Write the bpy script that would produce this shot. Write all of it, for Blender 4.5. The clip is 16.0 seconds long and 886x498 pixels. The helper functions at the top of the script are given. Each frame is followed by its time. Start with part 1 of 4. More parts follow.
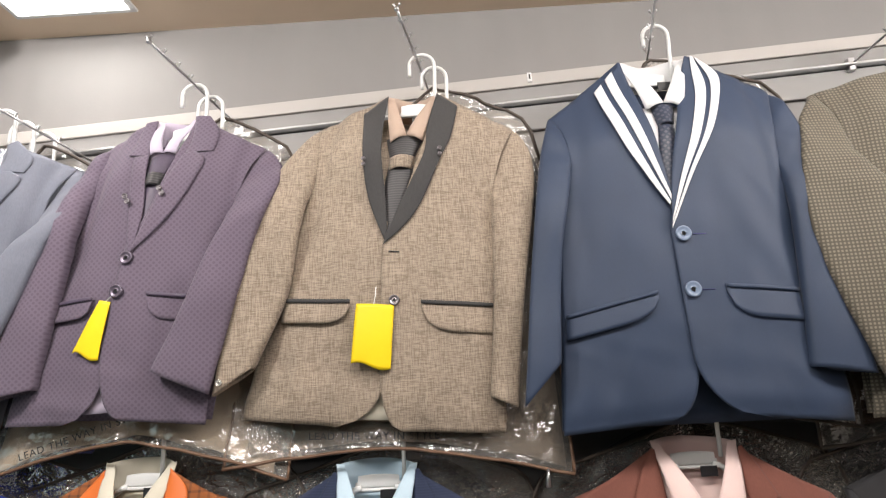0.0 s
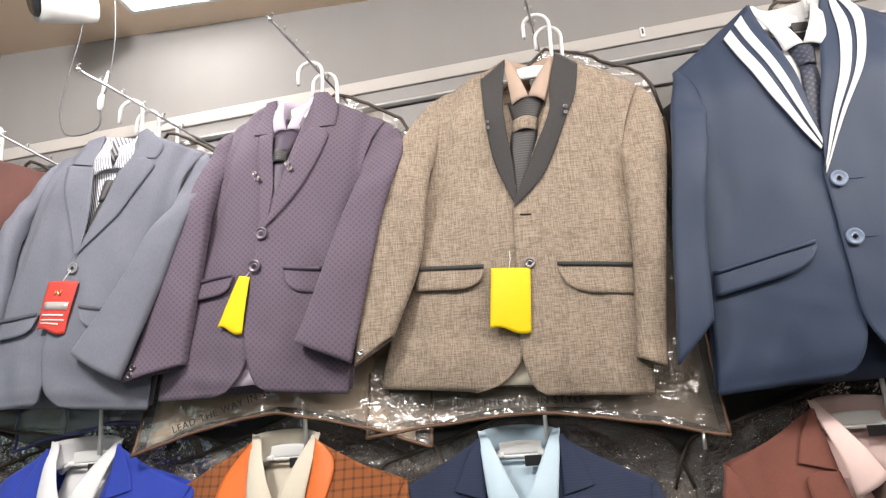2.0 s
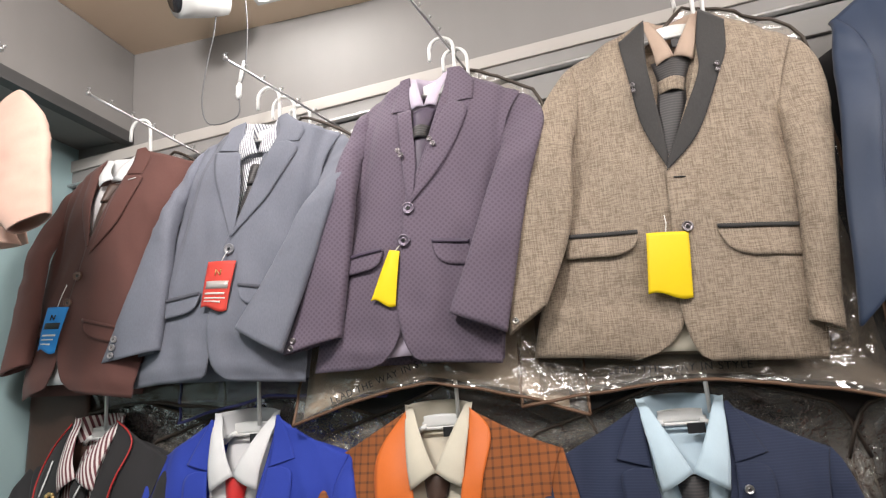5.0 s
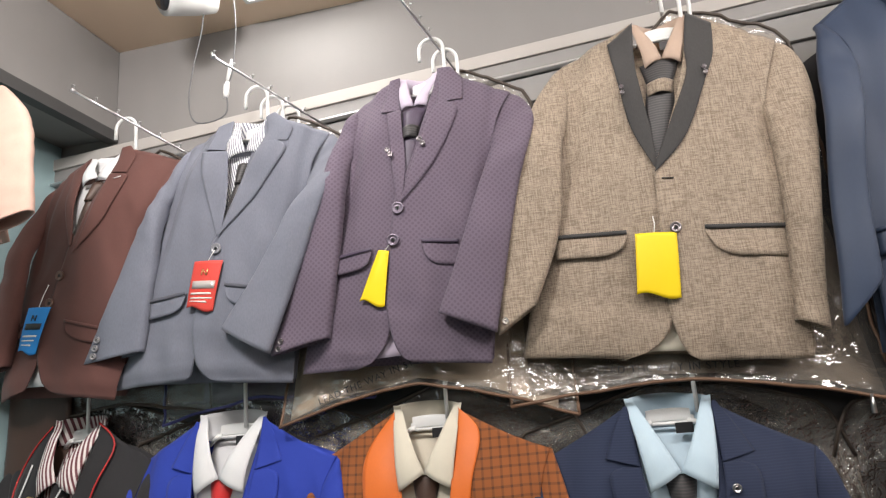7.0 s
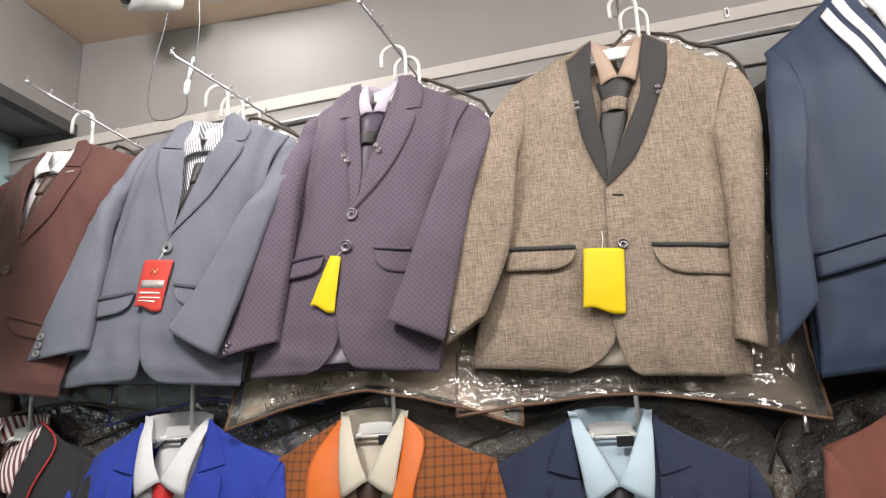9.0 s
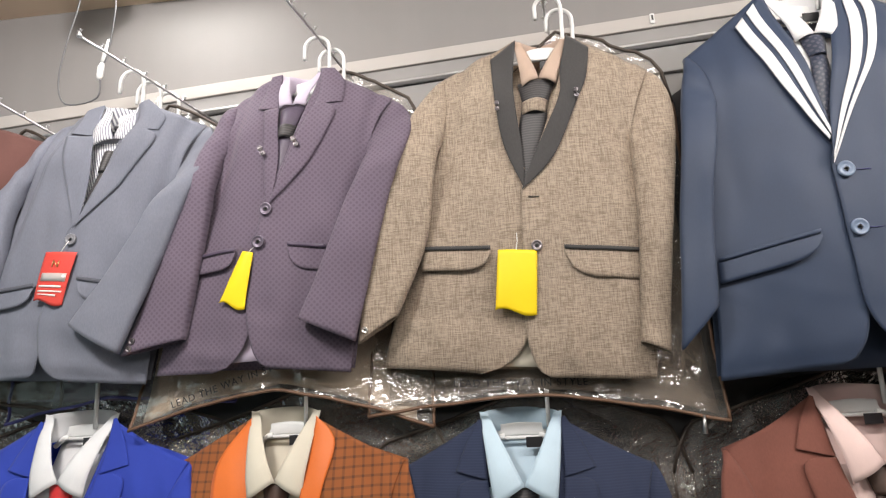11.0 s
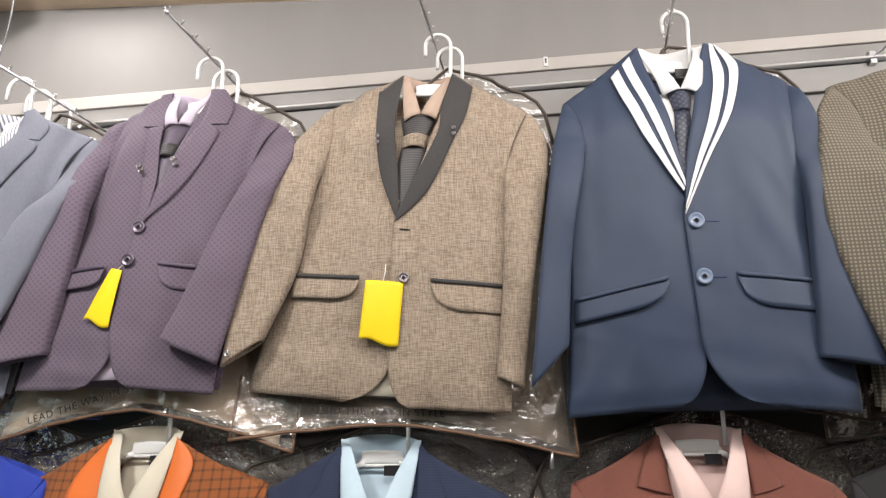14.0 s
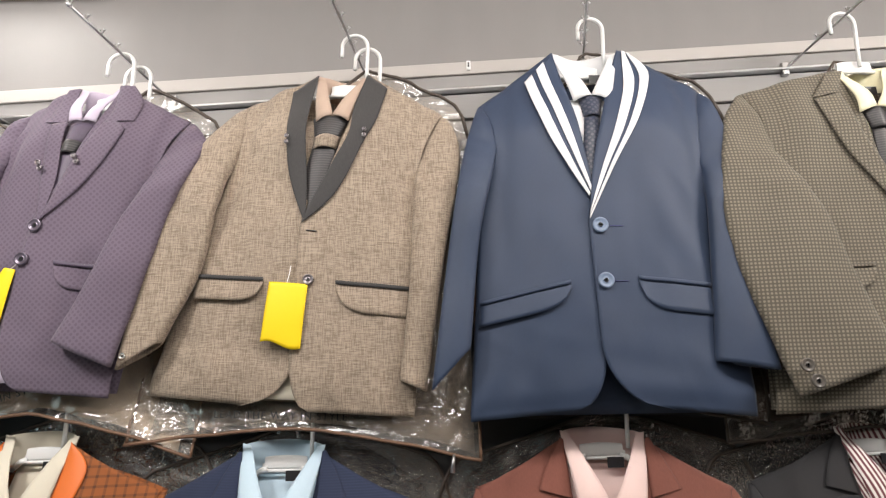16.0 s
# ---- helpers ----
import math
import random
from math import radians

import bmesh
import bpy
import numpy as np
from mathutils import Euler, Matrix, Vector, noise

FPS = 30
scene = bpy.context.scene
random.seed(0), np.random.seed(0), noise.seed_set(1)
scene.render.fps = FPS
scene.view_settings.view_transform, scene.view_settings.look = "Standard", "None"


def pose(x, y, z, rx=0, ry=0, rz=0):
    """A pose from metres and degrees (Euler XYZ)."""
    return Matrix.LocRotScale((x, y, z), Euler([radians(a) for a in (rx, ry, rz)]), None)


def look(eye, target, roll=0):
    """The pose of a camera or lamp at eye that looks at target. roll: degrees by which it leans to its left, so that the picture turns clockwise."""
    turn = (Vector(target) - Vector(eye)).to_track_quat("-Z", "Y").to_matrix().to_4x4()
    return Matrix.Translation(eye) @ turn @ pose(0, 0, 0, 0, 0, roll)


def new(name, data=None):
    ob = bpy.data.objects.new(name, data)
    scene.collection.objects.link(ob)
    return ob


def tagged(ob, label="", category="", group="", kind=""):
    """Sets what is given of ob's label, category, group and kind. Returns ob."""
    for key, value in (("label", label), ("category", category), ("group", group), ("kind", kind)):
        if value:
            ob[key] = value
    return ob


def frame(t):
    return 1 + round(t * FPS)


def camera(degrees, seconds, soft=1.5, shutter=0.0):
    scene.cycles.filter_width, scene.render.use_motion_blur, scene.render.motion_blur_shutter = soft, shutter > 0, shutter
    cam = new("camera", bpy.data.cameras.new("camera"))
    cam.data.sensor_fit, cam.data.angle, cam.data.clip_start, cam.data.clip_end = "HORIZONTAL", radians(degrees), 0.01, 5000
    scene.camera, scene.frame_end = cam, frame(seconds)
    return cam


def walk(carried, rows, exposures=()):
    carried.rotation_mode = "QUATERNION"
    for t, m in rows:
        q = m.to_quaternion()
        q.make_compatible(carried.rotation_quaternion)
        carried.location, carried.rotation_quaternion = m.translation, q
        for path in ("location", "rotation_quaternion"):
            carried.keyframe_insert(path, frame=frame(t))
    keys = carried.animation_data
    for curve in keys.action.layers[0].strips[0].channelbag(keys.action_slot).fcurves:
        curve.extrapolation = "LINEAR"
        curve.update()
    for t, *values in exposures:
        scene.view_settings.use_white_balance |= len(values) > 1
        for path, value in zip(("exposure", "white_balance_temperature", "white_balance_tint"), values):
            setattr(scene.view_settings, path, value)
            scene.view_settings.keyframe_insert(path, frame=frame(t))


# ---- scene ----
cam = camera(74.9, 16.0, soft=1.25)
PATH = [
    (0, (-0.2610, -0.1220, 1.7319), (-0.3034, 1.8157, 2.2268), -2.82),
    (0.5, (-0.2947, -0.1159, 1.7320), (-0.3679, 1.8248, 2.2135), -3.20),
    (1, (-0.3407, -0.1165, 1.7276), (-0.4650, 1.8262, 2.1841), -3.16),
    (1.5, (-0.3731, -0.1042, 1.7024), (-0.5255, 1.8400, 2.1452), -3.24),
    (2, (-0.4191, -0.1039, 1.6959), (-0.6322, 1.8264, 2.1724), -4.24),
    (2.5, (-0.4838, -0.1176, 1.7049), (-0.7470, 1.8077, 2.1765), -4.11),
    (3, (-0.5240, -0.1255, 1.7017), (-0.8467, 1.7872, 2.1887), -3.78),
    (3.5, (-0.5446, -0.1294, 1.7002), (-0.8907, 1.7818, 2.1750), -4.35),
    (4, (-0.5599, -0.1265, 1.6880), (-0.9307, 1.7817, 2.1597), -4.53),
    (4.5, (-0.5799, -0.1306, 1.6834), (-0.9751, 1.7753, 2.1450), -4.80),
    (4.7, (-0.5862, -0.1284, 1.6781), (-0.9984, 1.7758, 2.1308), -4.78),
    (7, (-0.5990, -0.1249, 1.6686), (-0.9598, 1.7871, 2.1321), -4.93),
    (7.5, (-0.5837, -0.1180, 1.6637), (-0.9407, 1.7961, 2.1206), -4.73),
    (8, (-0.5791, -0.1261, 1.6652), (-0.9117, 1.7865, 2.1473), -4.47),
    (8.5, (-0.5604, -0.1197, 1.6720), (-0.8735, 1.7988, 2.1426), -3.97),
    (9, (-0.5438, -0.1200, 1.6739), (-0.8388, 1.8017, 2.1434), -3.38),
    (9.2, (-0.5333, -0.1180, 1.6797), (-0.8056, 1.8080, 2.1433), -3.10),
    (11.3, (-0.4256, -0.0977, 1.6826), (-0.5899, 1.8468, 2.1209), -2.83),
    (11.5, (-0.4013, -0.1041, 1.6736), (-0.5765, 1.8388, 2.1182), -2.03),
    (12, (-0.3640, -0.1036, 1.6831), (-0.4948, 1.8404, 2.1344), -1.75),
    (12.5, (-0.3309, -0.1082, 1.6921), (-0.4523, 1.8330, 2.1584), -1.47),
    (13, (-0.3037, -0.1107, 1.6999), (-0.4073, 1.8309, 2.1680), -1.18),
    (13.5, (-0.2948, -0.1185, 1.7109), (-0.3864, 1.8219, 2.1856), -1.49),
    (14, (-0.2699, -0.1156, 1.7068), (-0.3354, 1.8273, 2.1803), -0.79),
    (14.5, (-0.2386, -0.1140, 1.7080), (-0.2786, 1.8259, 2.1925), -0.81),
    (15, (-0.2121, -0.1134, 1.7128), (-0.2270, 1.8245, 2.2043), -0.92),
    (15.5, (-0.1807, -0.1108, 1.7120), (-0.1806, 1.8298, 2.1956), -0.91),
    (16, (-0.1418, -0.1060, 1.7022), (-0.1248, 1.8333, 2.1907), -0.82),
]
walk(cam, [(t, look(eye, target, roll)) for t, eye, target, roll in PATH],
     [(0, 0.03), (1.2, 0.0), (2, 0.12), (3, 0.16), (3.5, -0.06), (9.2, -0.08), (11.5, 0.0), (16, 0.0)])


# ---- world and light ----
world = bpy.data.worlds.new("world")
scene.world = world
world.use_nodes = True
world.node_tree.nodes["Background"].inputs[0].default_value = (0.9, 0.95, 1.0, 1)
world.node_tree.nodes["Background"].inputs[1].default_value = 0.05
scene.view_settings.exposure = 0.0


def area_lamp(name, eye, target, sx, sy, watts, colour=(1, 0.965, 0.92)):
    data = bpy.data.lights.new(name, "AREA")
    data.shape, data.size, data.size_y, data.energy, data.color = "RECTANGLE", sx, sy, watts, colour
    ob = new(name, data)
    ob.matrix_world = look(eye, target)
    return ob


# main light, standing for the ceiling lights over the shop, out of view
area_lamp("added_lamp", (0.05, 0.06, 2.60), (-0.05, 1.0, 1.85), 1.5, 0.22, 18.5, (1, 0.95, 0.915))
# unseen lamp added to brighten the left-hand jackets
area_lamp("added_lamp", (-1.15, -0.05, 2.60), (-1.62, 1.0, 1.60), 0.25, 0.22, 22, (1, 0.955, 0.925))
# unseen lamp added to lift the right wall and the navy jacket
area_lamp("added_lamp", (1.35, 0.05, 2.60), (0.6, 1.0, 2.0), 0.5, 0.22, 22, (1, 0.955, 0.925))
# weak fill added far behind the camera to soften shadows
area_lamp("added_lamp", (-0.5, -1.7, 2.60), (-0.6, 1.0, 1.5), 1.6, 0.3, 13, (1, 0.955, 0.925))
area_lamp("ceiling_panel_lamp", (-1.12, 0.93, 2.635), (-1.12, 0.80, 1.0), 0.30, 0.12, 1.4)


# ---- materials ----
class Nodes:
    """A small node graph with arithmetic on sockets."""

    def __init__(self, name):
        self.mat = bpy.data.materials.new(name)
        self.mat.use_nodes = True
        self.tree = self.mat.node_tree
        self.bsdf = self.tree.nodes["Principled BSDF"]

    def node(self, kind, **values):
        n = self.tree.nodes.new(kind)
        for key, value in values.items():
            n.inputs[key.replace("_", " ")].default_value = value
        return n

    def link(self, a, b):
        self.tree.links.new(a, b)

    def math(self, op, a, b=None, c=None):
        n = self.tree.nodes.new("ShaderNodeMath")
        n.operation = op
        for i, v in enumerate((a, b, c)):
            if v is None:
                continue
            if isinstance(v, (int, float)):
                n.inputs[i].default_value = v
            else:
                self.link(v, n.inputs[i])
        return n.outputs[0]

    def coords(self):
        return self.tree.nodes.new("ShaderNodeTexCoord").outputs["Object"]

    def split(self, vec):
        n = self.tree.nodes.new("ShaderNodeSeparateXYZ")
        self.link(vec, n.inputs[0])
        return n.outputs

    def stretched(self, vec, sx, sy, sz):
        n = self.tree.nodes.new("ShaderNodeMapping")
        n.inputs["Scale"].default_value = (sx, sy, sz)
        self.link(vec, n.inputs[0])
        return n.outputs[0]

    def noise(self, vec, scale, detail=3.0, rough=0.5):
        n = self.node("ShaderNodeTexNoise", Scale=scale, Detail=detail, Roughness=rough)
        self.link(vec, n.inputs["Vector"])
        return n.outputs["Fac"]

    def ramp(self, fac, lo, hi):
        return self.math("SMOOTH_MIN", 1.0, self.math("MAXIMUM", 0.0, self.math("DIVIDE", self.math("SUBTRACT", fac, lo), hi - lo)), 0.02)

    def mix(self, fac, a, b):
        n = self.tree.nodes.new("ShaderNodeMix")
        n.data_type = "RGBA"
        for i, v in ((0, fac), (6, a), (7, b)):
            if isinstance(v, (int, float)):
                n.inputs[i].default_value = v
            elif isinstance(v, tuple):
                n.inputs[i].default_value = (*v, 1)
            else:
                self.link(v, n.inputs[i])
        return n.outputs[2]

    def finish(self, colour, rough=0.8, height=None, strength=0.2, distance=0.001, **extra):
        if isinstance(colour, tuple):
            self.bsdf.inputs["Base Color"].default_value = (*colour, 1)
        else:
            self.link(colour, self.bsdf.inputs["Base Color"])
        if isinstance(rough, (int, float)):
            self.bsdf.inputs["Roughness"].default_value = rough
        else:
            self.link(rough, self.bsdf.inputs["Roughness"])
        for key, value in extra.items():
            self.bsdf.inputs[key.replace("_", " ")].default_value = value
        if height is not None:
            b = self.node("ShaderNodeBump", Strength=strength, Distance=distance)
            self.link(height, b.inputs["Height"])
            self.link(b.outputs[0], self.bsdf.inputs["Normal"])
        return self.mat


def shade(c, k):
    return tuple(min(1.0, v * k) for v in c)


def fabric(name, base, kind="plain", other=(0, 0, 0), size=0.004, rough=0.85, sheen=0.08, contrast=0.25, drape=True):
    """Cloth: base colour with a woven pattern of its kind, at real size in metres."""
    g = Nodes(name)
    p = g.coords()
    x, y, z = g.split(p)
    fine = g.noise(p, 900, 2)
    broad = g.noise(p, 9, 3)
    if kind == "weave":
        hor = g.noise(g.stretched(p, 60, 120, 640), 1, 2, 0.5)
        ver = g.noise(g.stretched(p, 640, 120, 46), 1, 2, 0.5)
        pat = g.math("ADD", g.math("MULTIPLY", hor, 0.5), g.math("MULTIPLY", ver, 0.5))
        pat = g.ramp(pat, 0.38, 0.60)
    elif kind in ("dots", "houndstooth"):
        sx = g.math("SINE", g.math("MULTIPLY", g.math("ADD", x, z), math.tau / size)) if kind == "dots" else g.math("SINE", g.math("MULTIPLY", x, math.tau / size))
        sz = g.math("SINE", g.math("MULTIPLY", g.math("SUBTRACT", x, z), math.tau / size)) if kind == "dots" else g.math("SINE", g.math("MULTIPLY", z, math.tau / size))
        pat = g.ramp(g.math("MULTIPLY", g.math("ADD", sx, 1), g.math("ADD", sz, 1)), 0.6, 2.0)
    elif kind == "plaid":
        sx = g.ramp(g.math("SINE", g.math("MULTIPLY", x, math.tau / size)), 0.55, 0.8)
        sz = g.ramp(g.math("SINE", g.math("MULTIPLY", z, math.tau / size)), 0.55, 0.8)
        pat = g.math("MULTIPLY", g.math("ADD", sx, sz), 0.5)
    elif kind == "stripe":
        pat = g.ramp(g.math("SINE", g.math("MULTIPLY", g.math("ADD", x, g.math("MULTIPLY", z, 0.25)), math.tau / size)), -0.2, 0.2)
    elif kind == "rib":
        pat = g.ramp(g.math("SINE", g.math("MULTIPLY", z, math.tau / size)), 0.0, 0.7)
    else:
        pat = g.noise(g.stretched(p, 500, 300, 160), 1, 3, 0.6)
    col = g.mix(pat, base, other) if kind != "plain" else g.mix(pat, shade(base, 1 - contrast), shade(base, 1 + contrast))
    dull = g.mix(g.ramp(broad, 0.3, 0.7), (0.88, 0.88, 0.88), (1, 1, 1))
    m = g.tree.nodes.new("ShaderNodeMix")
    m.data_type, m.blend_type = "RGBA", "MULTIPLY"
    m.inputs[0].default_value = 1
    g.link(col, m.inputs[6]), g.link(dull, m.inputs[7])
    mid = g.noise(g.stretched(p, 1.0, 1.0, 0.55), 16, 3, 0.5)
    height = g.math("ADD", g.math("ADD", g.math("MULTIPLY", pat, 0.6), g.math("MULTIPLY", fine, 0.7)), g.math("MULTIPLY", mid, 4.0 if drape else 0.0))
    return g.finish(m.outputs[2], rough, height, 0.25, 0.0006, Sheen_Weight=sheen, Sheen_Roughness=0.5)


def plain(name, base, rough=0.5, metal=0.0, grain=60, amount=0.12, bump=0.05):
    g = Nodes(name)
    p = g.coords()
    n = g.noise(p, grain, 4)
    wide = g.noise(p, grain / 12, 3)
    col = g.mix(g.math("MULTIPLY", g.math("ADD", n, wide), 0.5), shade(base, 1 - amount), shade(base, 1 + amount))
    return g.finish(col, rough, n, bump, 0.001, Metallic=metal)


def film(name, tint=(0.93, 0.92, 0.90), clear=0.93, cap=0.38, fold_size=15, crease=0.009):
    """Clear crinkled plastic film."""
    g = Nodes(name)
    p = g.coords()
    a = g.noise(g.stretched(p, 1, 1, 1.5), fold_size, 3, 0.55)
    b = g.noise(p, 60, 2, 0.5)
    fold = g.math("ABSOLUTE", g.math("SUBTRACT", a, 0.5))
    h = g.math("ADD", g.math("MULTIPLY", fold, 2.0), g.math("MULTIPLY", b, 0.12))
    bump = g.node("ShaderNodeBump", Strength=0.8, Distance=crease)
    g.link(h, bump.inputs["Height"])
    gloss = g.node("ShaderNodeBsdfGlossy", Roughness=0.13)
    gloss.inputs["Color"].default_value = (1, 1, 1, 1)
    g.link(bump.outputs[0], gloss.inputs["Normal"])
    trans = g.node("ShaderNodeBsdfTransparent")
    trans.inputs["Color"].default_value = (*tint, 1)
    haze = g.node("ShaderNodeBsdfDiffuse")
    haze.inputs["Color"].default_value = (0.42, 0.39, 0.35, 1)
    m1, m2 = g.node("ShaderNodeMixShader"), g.node("ShaderNodeMixShader")
    fres = g.node("ShaderNodeFresnel", IOR=1.5)
    g.link(bump.outputs[0], fres.inputs["Normal"])
    m1.inputs[0].default_value = 1 - clear
    g.link(trans.outputs[0], m1.inputs[1]), g.link(haze.outputs[0], m1.inputs[2])
    g.link(g.math("MINIMUM", g.math("ADD", fres.outputs[0], 0.03), cap), m2.inputs[0])
    g.link(m1.outputs[0], m2.inputs[1]), g.link(gloss.outputs[0], m2.inputs[2])
    g.link(m2.outputs[0], g.tree.nodes["Material Output"].inputs["Surface"])
    return g.mat


def wall_paint(name, base, rough=0.6, stain=0.15):
    g = Nodes(name)
    p = g.coords()
    broad, fine = g.noise(p, 2.2, 5, 0.6), g.noise(p, 140, 3)
    streak = g.noise(g.stretched(p, 9, 9, 1.2), 1, 4)
    f = g.math("ADD", g.math("MULTIPLY", broad, 0.6), g.math("MULTIPLY", streak, 0.4))
    return g.finish(g.mix(g.ramp(f, 0.3, 0.7), shade(base, 1 - stain), base), rough, fine, 0.12, 0.001)


M_WALL = wall_paint("grey_wall_paint", (0.238, 0.225, 0.219), 0.7)
M_CREAM = wall_paint("cream_board", (0.62, 0.59, 0.56), 0.5, 0.1)
M_BAND = wall_paint("grey_cream_plaster", (0.44, 0.41, 0.385), 0.6, 0.1)
M_RAIL = wall_paint("grey_rail_board", (0.27, 0.258, 0.252), 0.55)
M_BEIGE = wall_paint("beige_ceiling_paint", (0.80, 0.63, 0.47), 0.5, 0.06)
M_TEAL = wall_paint("teal_wall_paint", (0.36, 0.50, 0.52), 0.5)
M_DARK = wall_paint("dark_grey_paint", (0.06, 0.058, 0.058), 0.5)
M_FLOOR = wall_paint("grey_floor_tile", (0.35, 0.33, 0.31), 0.35)
M_WHITE = plain("white_plastic", (0.72, 0.72, 0.71), 0.35, 0, 90, 0.04, 0.02)
M_CHROME = plain("chrome", (0.55, 0.55, 0.56), 0.32, 1.0, 80, 0.05, 0.02)
M_SNAP = plain("dark_nickel", (0.22, 0.20, 0.21), 0.3, 0.9)
M_BLACK = plain("black_plastic", (0.02, 0.02, 0.022), 0.35)
M_PIPE = plain("dark_brown_piping", (0.06, 0.045, 0.035), 0.6)
M_BROWNPIPE = plain("brown_piping", (0.13, 0.07, 0.04), 0.6)
M_BLUEPIPE = plain("blue_piping", (0.05, 0.05, 0.18), 0.6)
M_REDPIPE = plain("red_piping", (0.45, 0.02, 0.02), 0.5)
M_YELLOW = plain("yellow_card", (0.86, 0.62, 0.004), 0.5, 0, 120, 0.04, 0.02)
M_RED = plain("red_card", (0.60, 0.055, 0.04), 0.5, 0, 120, 0.05)
M_BLUECARD = plain("blue_card", (0.015, 0.22, 0.60), 0.5, 0, 120, 0.05)
M_INK = plain("pale_print", (0.75, 0.70, 0.66), 0.6)
M_DARKINK = plain("black_print", (0.02, 0.02, 0.02), 0.6)
M_GOLD = plain("gold_metal", (0.75, 0.55, 0.25), 0.3, 1.0)
M_FILM = film("clear_plastic_film")
M_CALM = film("thin_plastic_film", (0.93, 0.92, 0.90), 0.95, 0.07)
M_CRINKLE = film("crinkled_plastic_film", (0.93, 0.91, 0.88), 0.84, 0.7, 26, 0.012)
M_HAZY = film("hazy_plastic_film", (0.93, 0.91, 0.88), 0.84, 0.15, 12, 0.008)
M_GLASS = plain("dark_lens_glass", (0.02, 0.02, 0.025), 0.08)
M_LIGHT = bpy.data.materials.new("lamp_glow")
M_LIGHT.use_nodes = True
M_LIGHT.node_tree.nodes["Principled BSDF"].inputs["Emission Color"].default_value = (1, 0.98, 0.95, 1)
M_LIGHT.node_tree.nodes["Principled BSDF"].inputs["Emission Strength"].default_value = 8.0

F_BROWN = fabric("brown_slub_weave", (0.19, 0.146, 0.107), "weave", (0.38, 0.306, 0.236))
F_BEIGE = fabric("beige_cloth", (0.42, 0.33, 0.24), "plain")
F_DUST = fabric("dusty_brown_cloth", (0.20, 0.16, 0.125), "plain")
F_CHARCOAL = fabric("charcoal_lapel_cloth", (0.045, 0.043, 0.043), "plain")
F_PURPLE = fabric("purple_dotted_cloth", (0.132, 0.102, 0.140), "dots", (0.100, 0.074, 0.107), 0.0112)
F_NAVY = fabric("navy_blue_cloth", (0.024, 0.041, 0.083), "plain", rough=0.6, contrast=0.1)
F_GREY = fabric("blue_grey_cloth", (0.162, 0.172, 0.214), "plain", contrast=0.2)
F_SLATE = fabric("slate_grey_edging", (0.085, 0.088, 0.11), "plain", contrast=0.1)
F_MAROON = fabric("maroon_cloth", (0.115, 0.046, 0.038), "plain", contrast=0.1)
F_CHECK = fabric("brown_houndstooth", (0.095, 0.082, 0.062), "houndstooth", (0.215, 0.188, 0.142), 0.0068)
F_PEACH = fabric("peach_cloth", (0.58, 0.38, 0.31), "plain", contrast=0.05)
F_ROYAL = fabric("royal_blue_cloth", (0.018, 0.045, 0.36), "plain", contrast=0.08)
F_ORANGEPLAID = fabric("rust_plaid", (0.29, 0.088, 0.020), "plaid", (0.10, 0.034, 0.014), 0.0165)
F_ORANGE = fabric("orange_satin", (0.72, 0.16, 0.02), "plain", rough=0.45, contrast=0.05)
F_INDIGO = fabric("indigo_rib_cloth", (0.016, 0.025, 0.060), "rib", (0.021, 0.031, 0.072), 0.0045)
F_RUST = fabric("rust_brown_cloth", (0.19, 0.065, 0.045), "plain", contrast=0.2)
F_BLACK = fabric("black_cloth", (0.020, 0.019, 0.021), "plain", contrast=0.15)
F_WHITE = fabric("white_shirting", (0.72, 0.72, 0.73), "plain", contrast=0.03)
F_LILAC = fabric("lilac_shirting", (0.54, 0.47, 0.58), "plain", contrast=0.03)
F_TAN = fabric("tan_shirting", (0.45, 0.335, 0.265), "plain", contrast=0.05)
F_CREAM = fabric("cream_shirting", (0.66, 0.61, 0.50), "plain", contrast=0.03)
F_SKY = fabric("pale_blue_shirting", (0.52, 0.66, 0.76), "plain", contrast=0.04)
F_PINK = fabric("pale_pink_shirting", (0.80, 0.60, 0.56), "plain", contrast=0.03)
F_BUTTER = fabric("pale_yellow_shirting", (0.78, 0.74, 0.52), "plain", contrast=0.03)
F_STRIPE = fabric("striped_shirting", (0.78, 0.78, 0.80), "stripe", (0.20, 0.20, 0.25), 0.0052)
F_WINESTRIPE = fabric("wine_striped_shirting", (0.78, 0.72, 0.70), "stripe", (0.16, 0.05, 0.06), 0.0085)
F_TIEDARK = fabric("dark_tie_silk", (0.03, 0.028, 0.03), "rib", (0.055, 0.05, 0.05), 0.005, 0.5)
F_TIENAVY = fabric("navy_tie_silk", (0.03, 0.04, 0.07), "dots", (0.09, 0.09, 0.12), 0.012, 0.45)
F_TIERED = fabric("red_tie_satin", (0.62, 0.03, 0.03), "plain", rough=0.4, contrast=0.06)
F_TIEBROWN = fabric("brown_tie_silk", (0.06, 0.03, 0.02), "plain", rough=0.5)
F_TIEPURPLE = fabric("purple_tie_silk", (0.075, 0.055, 0.09), "plain", rough=0.5)


# ---- builders ----
def link_mesh(name, verts, faces, material, parent=None, label="", smooth=True, thick=0.0, bevel=0.0):
    me = bpy.data.meshes.new(name)
    me.from_pydata(verts, [], faces)
    me.materials.append(material)
    me.update()
    if smooth:
        me.shade_smooth()
    ob = new(name, me)
    if parent:
        ob.parent = parent
    if label:
        ob["label"] = label
    if thick:
        s = ob.modifiers.new("thickness", "SOLIDIFY")
        s.thickness, s.offset = thick, 0
    if bevel:
        b = ob.modifiers.new("edge", "BEVEL")
        b.width, b.segments, b.limit_method = bevel, 2, "ANGLE"
    return ob


